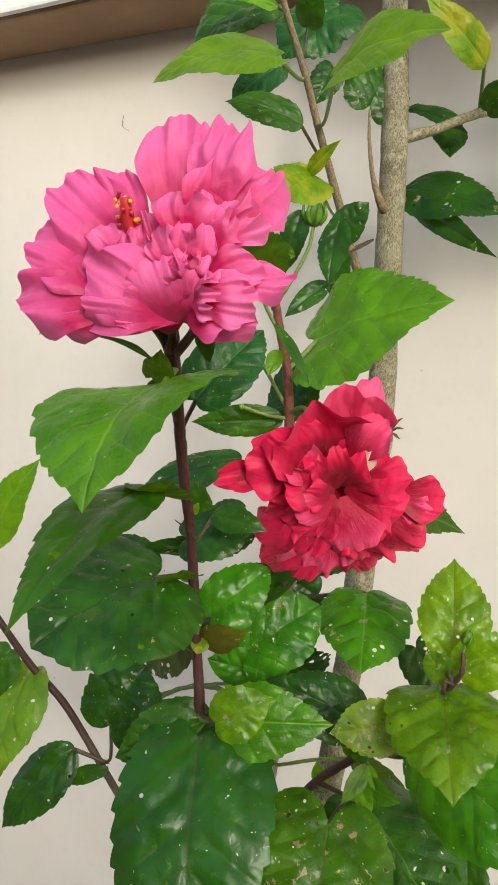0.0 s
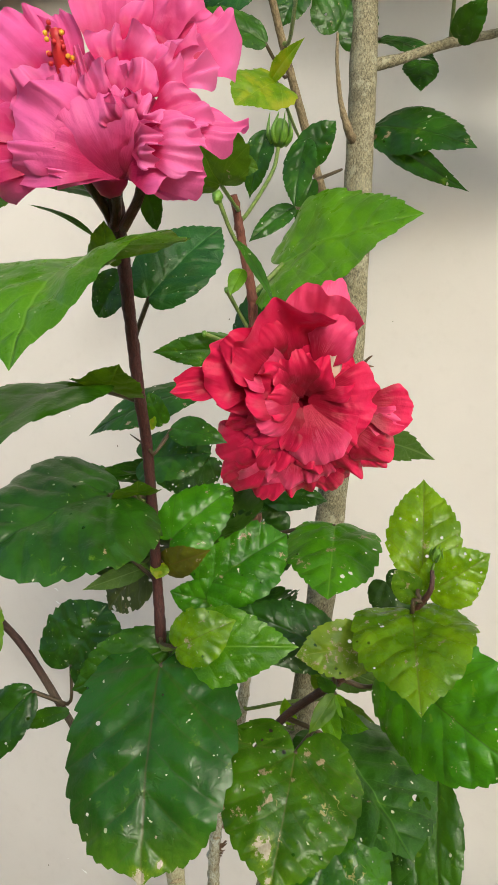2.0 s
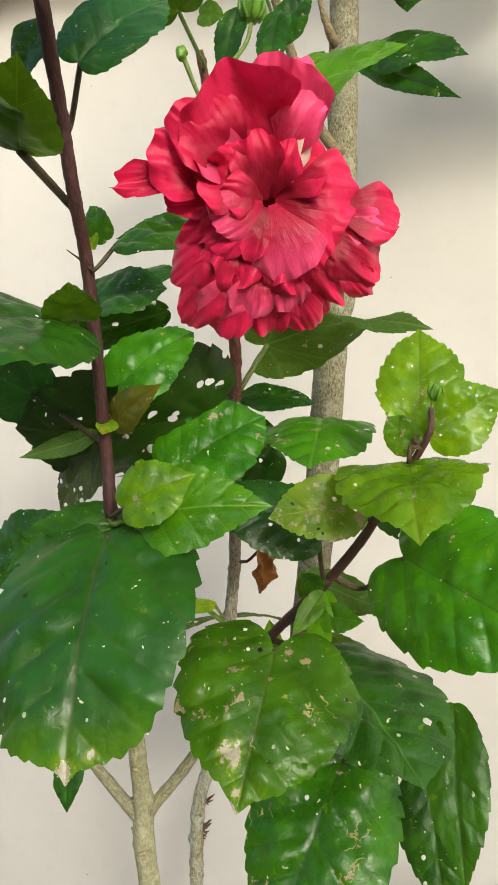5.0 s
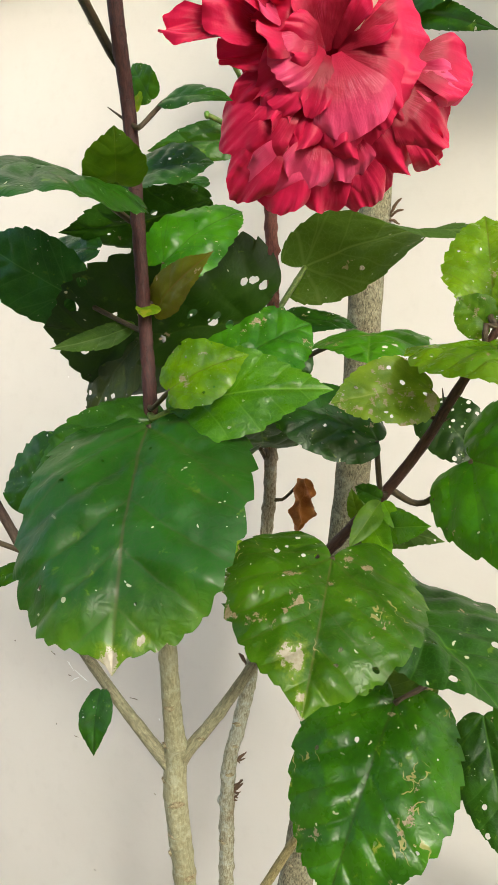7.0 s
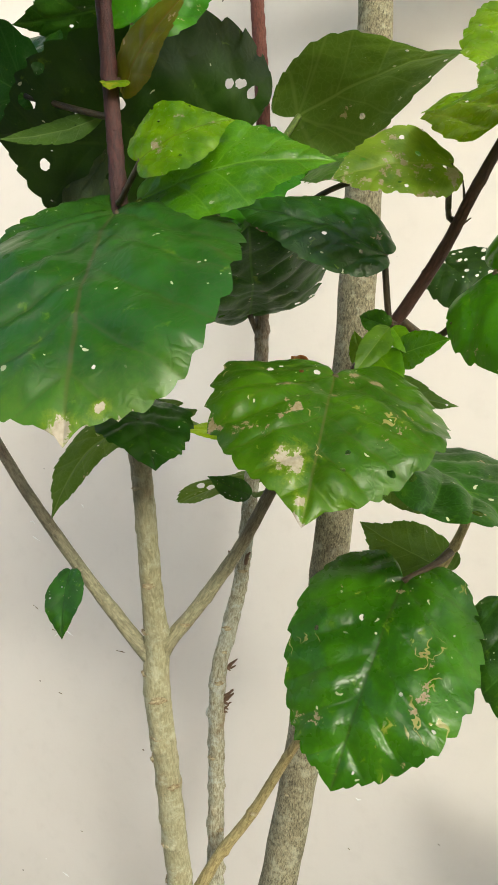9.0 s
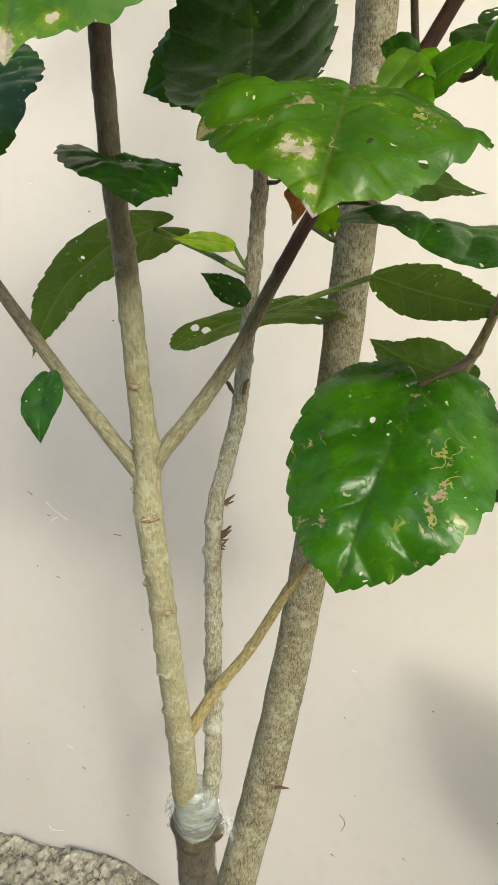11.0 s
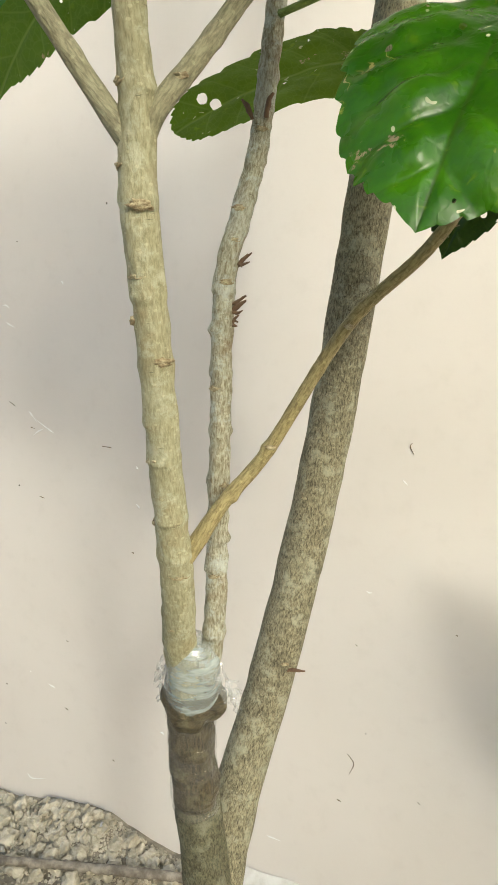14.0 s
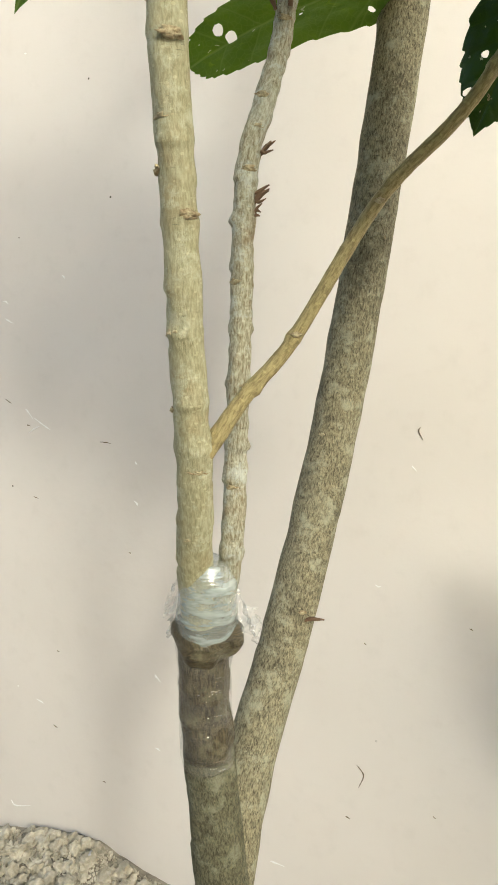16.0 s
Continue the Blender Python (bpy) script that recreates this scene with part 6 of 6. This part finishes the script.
clods = link("soil_clods", mesh, CLOD, None, "", (-0.54, 0.76, -0.02))
tagged(clods, "loose heap of dry pale soil crumbs by the wall", "soil", kind="stuff")
for k, (x, y, r) in enumerate(((-0.462, 0.778, 0.006), (-0.60, 0.76, 0.013), (-0.57, 0.735, 0.012), (-0.50, 0.73, 0.011), (-0.47, 0.745, 0.009), (-0.41, 0.765, 0.008), (-0.37, 0.775, 0.007), (-0.53, 0.705, 0.012), (-0.46, 0.715, 0.010), (-0.65, 0.74, 0.015))):
    z = ground_height(x, y) + r * 0.45
    stone = link("stone", ball((x, y, z), r, r * 0.85, r * 0.75, 3, 0.8, k + 30), STONE if k in (0, 6) else CLOD, None, "", (x, y, z))
    tagged(stone, "pale grey rounded pebble on the soil" if k in (0, 6) else "hard lump of dry pale soil", "stone", "stones on the soil")
vine_path = [(-0.66, 0.66, -0.034), (-0.56, 0.695, -0.026), (-0.47, 0.722, -0.022), (-0.40, 0.742, -0.020), (-0.33, 0.765, -0.024), (-0.25, 0.775, -0.030), (-0.18, 0.778, -0.028), (-0.10, 0.782, -0.020), (-0.02, 0.78, -0.03)]
vine = link("dry_vine", tube(vine_path, [0.004, 0.0048, 0.0045, 0.005, 0.0046, 0.0048, 0.0045, 0.004, 0.003], 12, 0.004, 0.6, 0.2, 0.03, 31), VINE, None, "", vine_path[0])
tagged(vine, "dry brown woody vine lying along the soil", "vine")
second_vine = link("dry_vine", tube([(-0.30, 0.750, -0.036), (-0.22, 0.768, -0.026), (-0.14, 0.79, -0.022), (-0.07, 0.775, -0.012), (0.0, 0.77, -0.03)], [0.003, 0.004, 0.0045, 0.004, 0.003], 10, 0.005, 0.4, 0.1, 0.04, 32), VINE, None, "", (-0.30, 0.750, -0.036))
tagged(second_vine, "thin dry brown root lying by the wall", "root")
curb = sheet([(x, 0.805 - 0.022 * k / 4 - 0.004 * noise.noise(Vector((x * 20, k, 0))), -0.022 - 0.002 * k - 0.03 * (k / 4) ** 3 + 0.005 * noise.noise(Vector((x * 24, k * 0.4, 3)))) for k in range(5) for x in [-0.31 + 0.01 * i for i in range(130)]], 5, 130)
footing = link("footing", curb, CEMENT, None, "", (-0.3, 0.80, -0.03))
tagged(footing, "rough white cement footing along the wall", "footing", kind="structure")
for k, (x, y, h, tilt) in enumerate(((-0.268, 0.70, 0.055, 0.010), (-0.262, 0.705, 0.040, -0.012), (-0.225, 0.70, 0.035, 0.006))):
    z = ground_height(x, y)
    pts = [Vector((x + tilt * (s / 9) ** 2 + w * 0.0022 * (1 - s / 9), y, z + h * s / 9)) for s in range(10) for w in (-1, -0.3, 0.3, 1)]
    blade = link("grass_blade", sheet(pts, 10, 4), GRASS, None, "", (x, y, z))
    tagged(blade, "short fresh green grass blade in the soil", "grass", "grass by the trunk")
pot_rings = [(0.050, 0.0), (0.062, 0.055), (0.066, 0.056), (0.066, 0.064), (0.060, 0.064), (0.058, 0.050)]
pot_pts = [Vector((-0.535 + r * math.cos(a), 0.585 + r * math.sin(a), -0.045 + h)) for r, h in pot_rings for a in [2 * math.pi * j / 40 for j in range(41)]]
pot = link("nursery_pot", sheet(pot_pts, len(pot_rings), 41), NAVY, None, "", (-0.535, 0.585, -0.045))
tagged(pot, "dark blue plastic pot rim standing on the soil", "pot")

# scratches and stuck hairs on the wall paint
wall_back = bpy.data.objects["wall_back"]
ORIGIN[wall_back] = wall_back.location.copy()
CHALK = plain("scratch_white", (0.80, 0.79, 0.76), (0.88, 0.87, 0.85), 90.0, 0.8)
HAIR = plain("hair_brown", (0.06, 0.035, 0.015), (0.16, 0.10, 0.04), 90.0, 0.8)
rng = random.Random(77)
for x, z, dx, dz, white in (
    (-0.5756, 0.4727, 0.0242, -0.0128, 1), (-0.5879, 0.4819, 0.0116, -0.0112, 1), (-0.5673, 0.4634, -0.0142, -0.0089, 1), (-0.6190, 0.5860, 0.0116, -0.0051, 1),
    (-0.6235, 0.6055, 0.0083, -0.0026, 1), (-0.5627, 0.1349, 0.0100, -0.0034, 1), (-0.4383, 0.3894, 0.0044, -0.0045, 1), (-0.4386, 0.4332, 0.0022, -0.0029, 1),
    (-0.4042, 0.1988, 0.0074, -0.0075, 1), (-0.1711, 0.3377, 0.0054, -0.0008, 1), (-0.5976, -0.0036, 0.0292, 0.0011, 1), (-0.5410, 0.6349, 0.0032, -0.0038, 1),
    (-0.1450, 0.4554, 0.0044, -0.0049, 1), (-0.4006, 0.1145, 0.0058, -0.0018, 1), (-0.2605, 0.0258, 0.0162, -0.0010, 1), (-0.1400, 0.4915, 0.0028, -0.0113, 0),
    (-0.6169, 0.4922, 0.0084, -0.0049, 0), (-0.4841, 0.4514, 0.0132, -0.0009, 0), (-0.5732, 0.3799, 0.0073, -0.0012, 0), (-0.4432, 0.3311, 0.0029, -0.0015, 0),
    (-0.5374, 0.1084, 0.0057, -0.0021, 0), (-0.5344, 0.2009, 0.0032, -0.0014, 0), (-0.1847, 0.0982, 0.0047, -0.0016, 0), (-0.1021, 0.1229, 0.0027, -0.0015, 0),
    (-0.0833, 0.3103, 0.0025, -0.0011, 0), (-0.1780, 0.2786, 0.0023, -0.0013, 0), (-0.1770, 0.1543, 0.0032, -0.0227, 0), (-0.4671, 0.0569, 0.0039, -0.0010, 0),
    (-0.5780, 1.3713, 0.0105, -0.0224, 0), (-0.5851, 0.4642, 0.0057, -0.0016, 0),
):
    bend = Vector((rng.uniform(-1, 1), 0, rng.uniform(-1, 1))) * 0.3 * math.hypot(dx, dz)
    mark = tube([(x, 0.8058, z), Vector((x + dx / 2, 0.8056, z + dz / 2)) + bend, (x + dx, 0.8058, z + dz)], [0.0003, 0.0009 if white else 0.0005, 0.0002], 6, 0.001, 0.9, 0.0, 0.03, rng.randrange(900))
    link("scratch" if white else "hair", mark, CHALK if white else HAIR, wall_back, "", (x, 0.8058, z))

# an unseen low shrub, added beside the view to cast shade on the wall
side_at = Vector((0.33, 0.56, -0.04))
shade_shrub = new("shrub")
shade_shrub.location = side_at
ORIGIN[shade_shrub] = side_at
tagged(shade_shrub, "unseen low shrub added to cast shade on the wall", "shrub")
link("stem", tube([side_at, (0.325, 0.56, 0.12), (0.31, 0.57, 0.30)], [0.008, 0.007, 0.004], 10, 0.01, 0.1, 0.1, 0.04, 71), BARK_ROOT, shade_shrub, "", side_at)
main_plant, plant = plant, shade_shrub
# the first two leaves stand where the sun throws their shadow wedge
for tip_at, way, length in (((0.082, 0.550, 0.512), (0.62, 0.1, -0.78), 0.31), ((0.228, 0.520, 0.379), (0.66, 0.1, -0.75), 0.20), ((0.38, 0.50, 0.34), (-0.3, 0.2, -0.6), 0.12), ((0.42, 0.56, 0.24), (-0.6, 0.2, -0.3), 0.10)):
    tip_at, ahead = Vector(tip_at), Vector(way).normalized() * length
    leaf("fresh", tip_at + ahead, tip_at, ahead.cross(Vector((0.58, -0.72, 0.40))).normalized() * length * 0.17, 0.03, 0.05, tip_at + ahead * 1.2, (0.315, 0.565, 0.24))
plant = main_plant
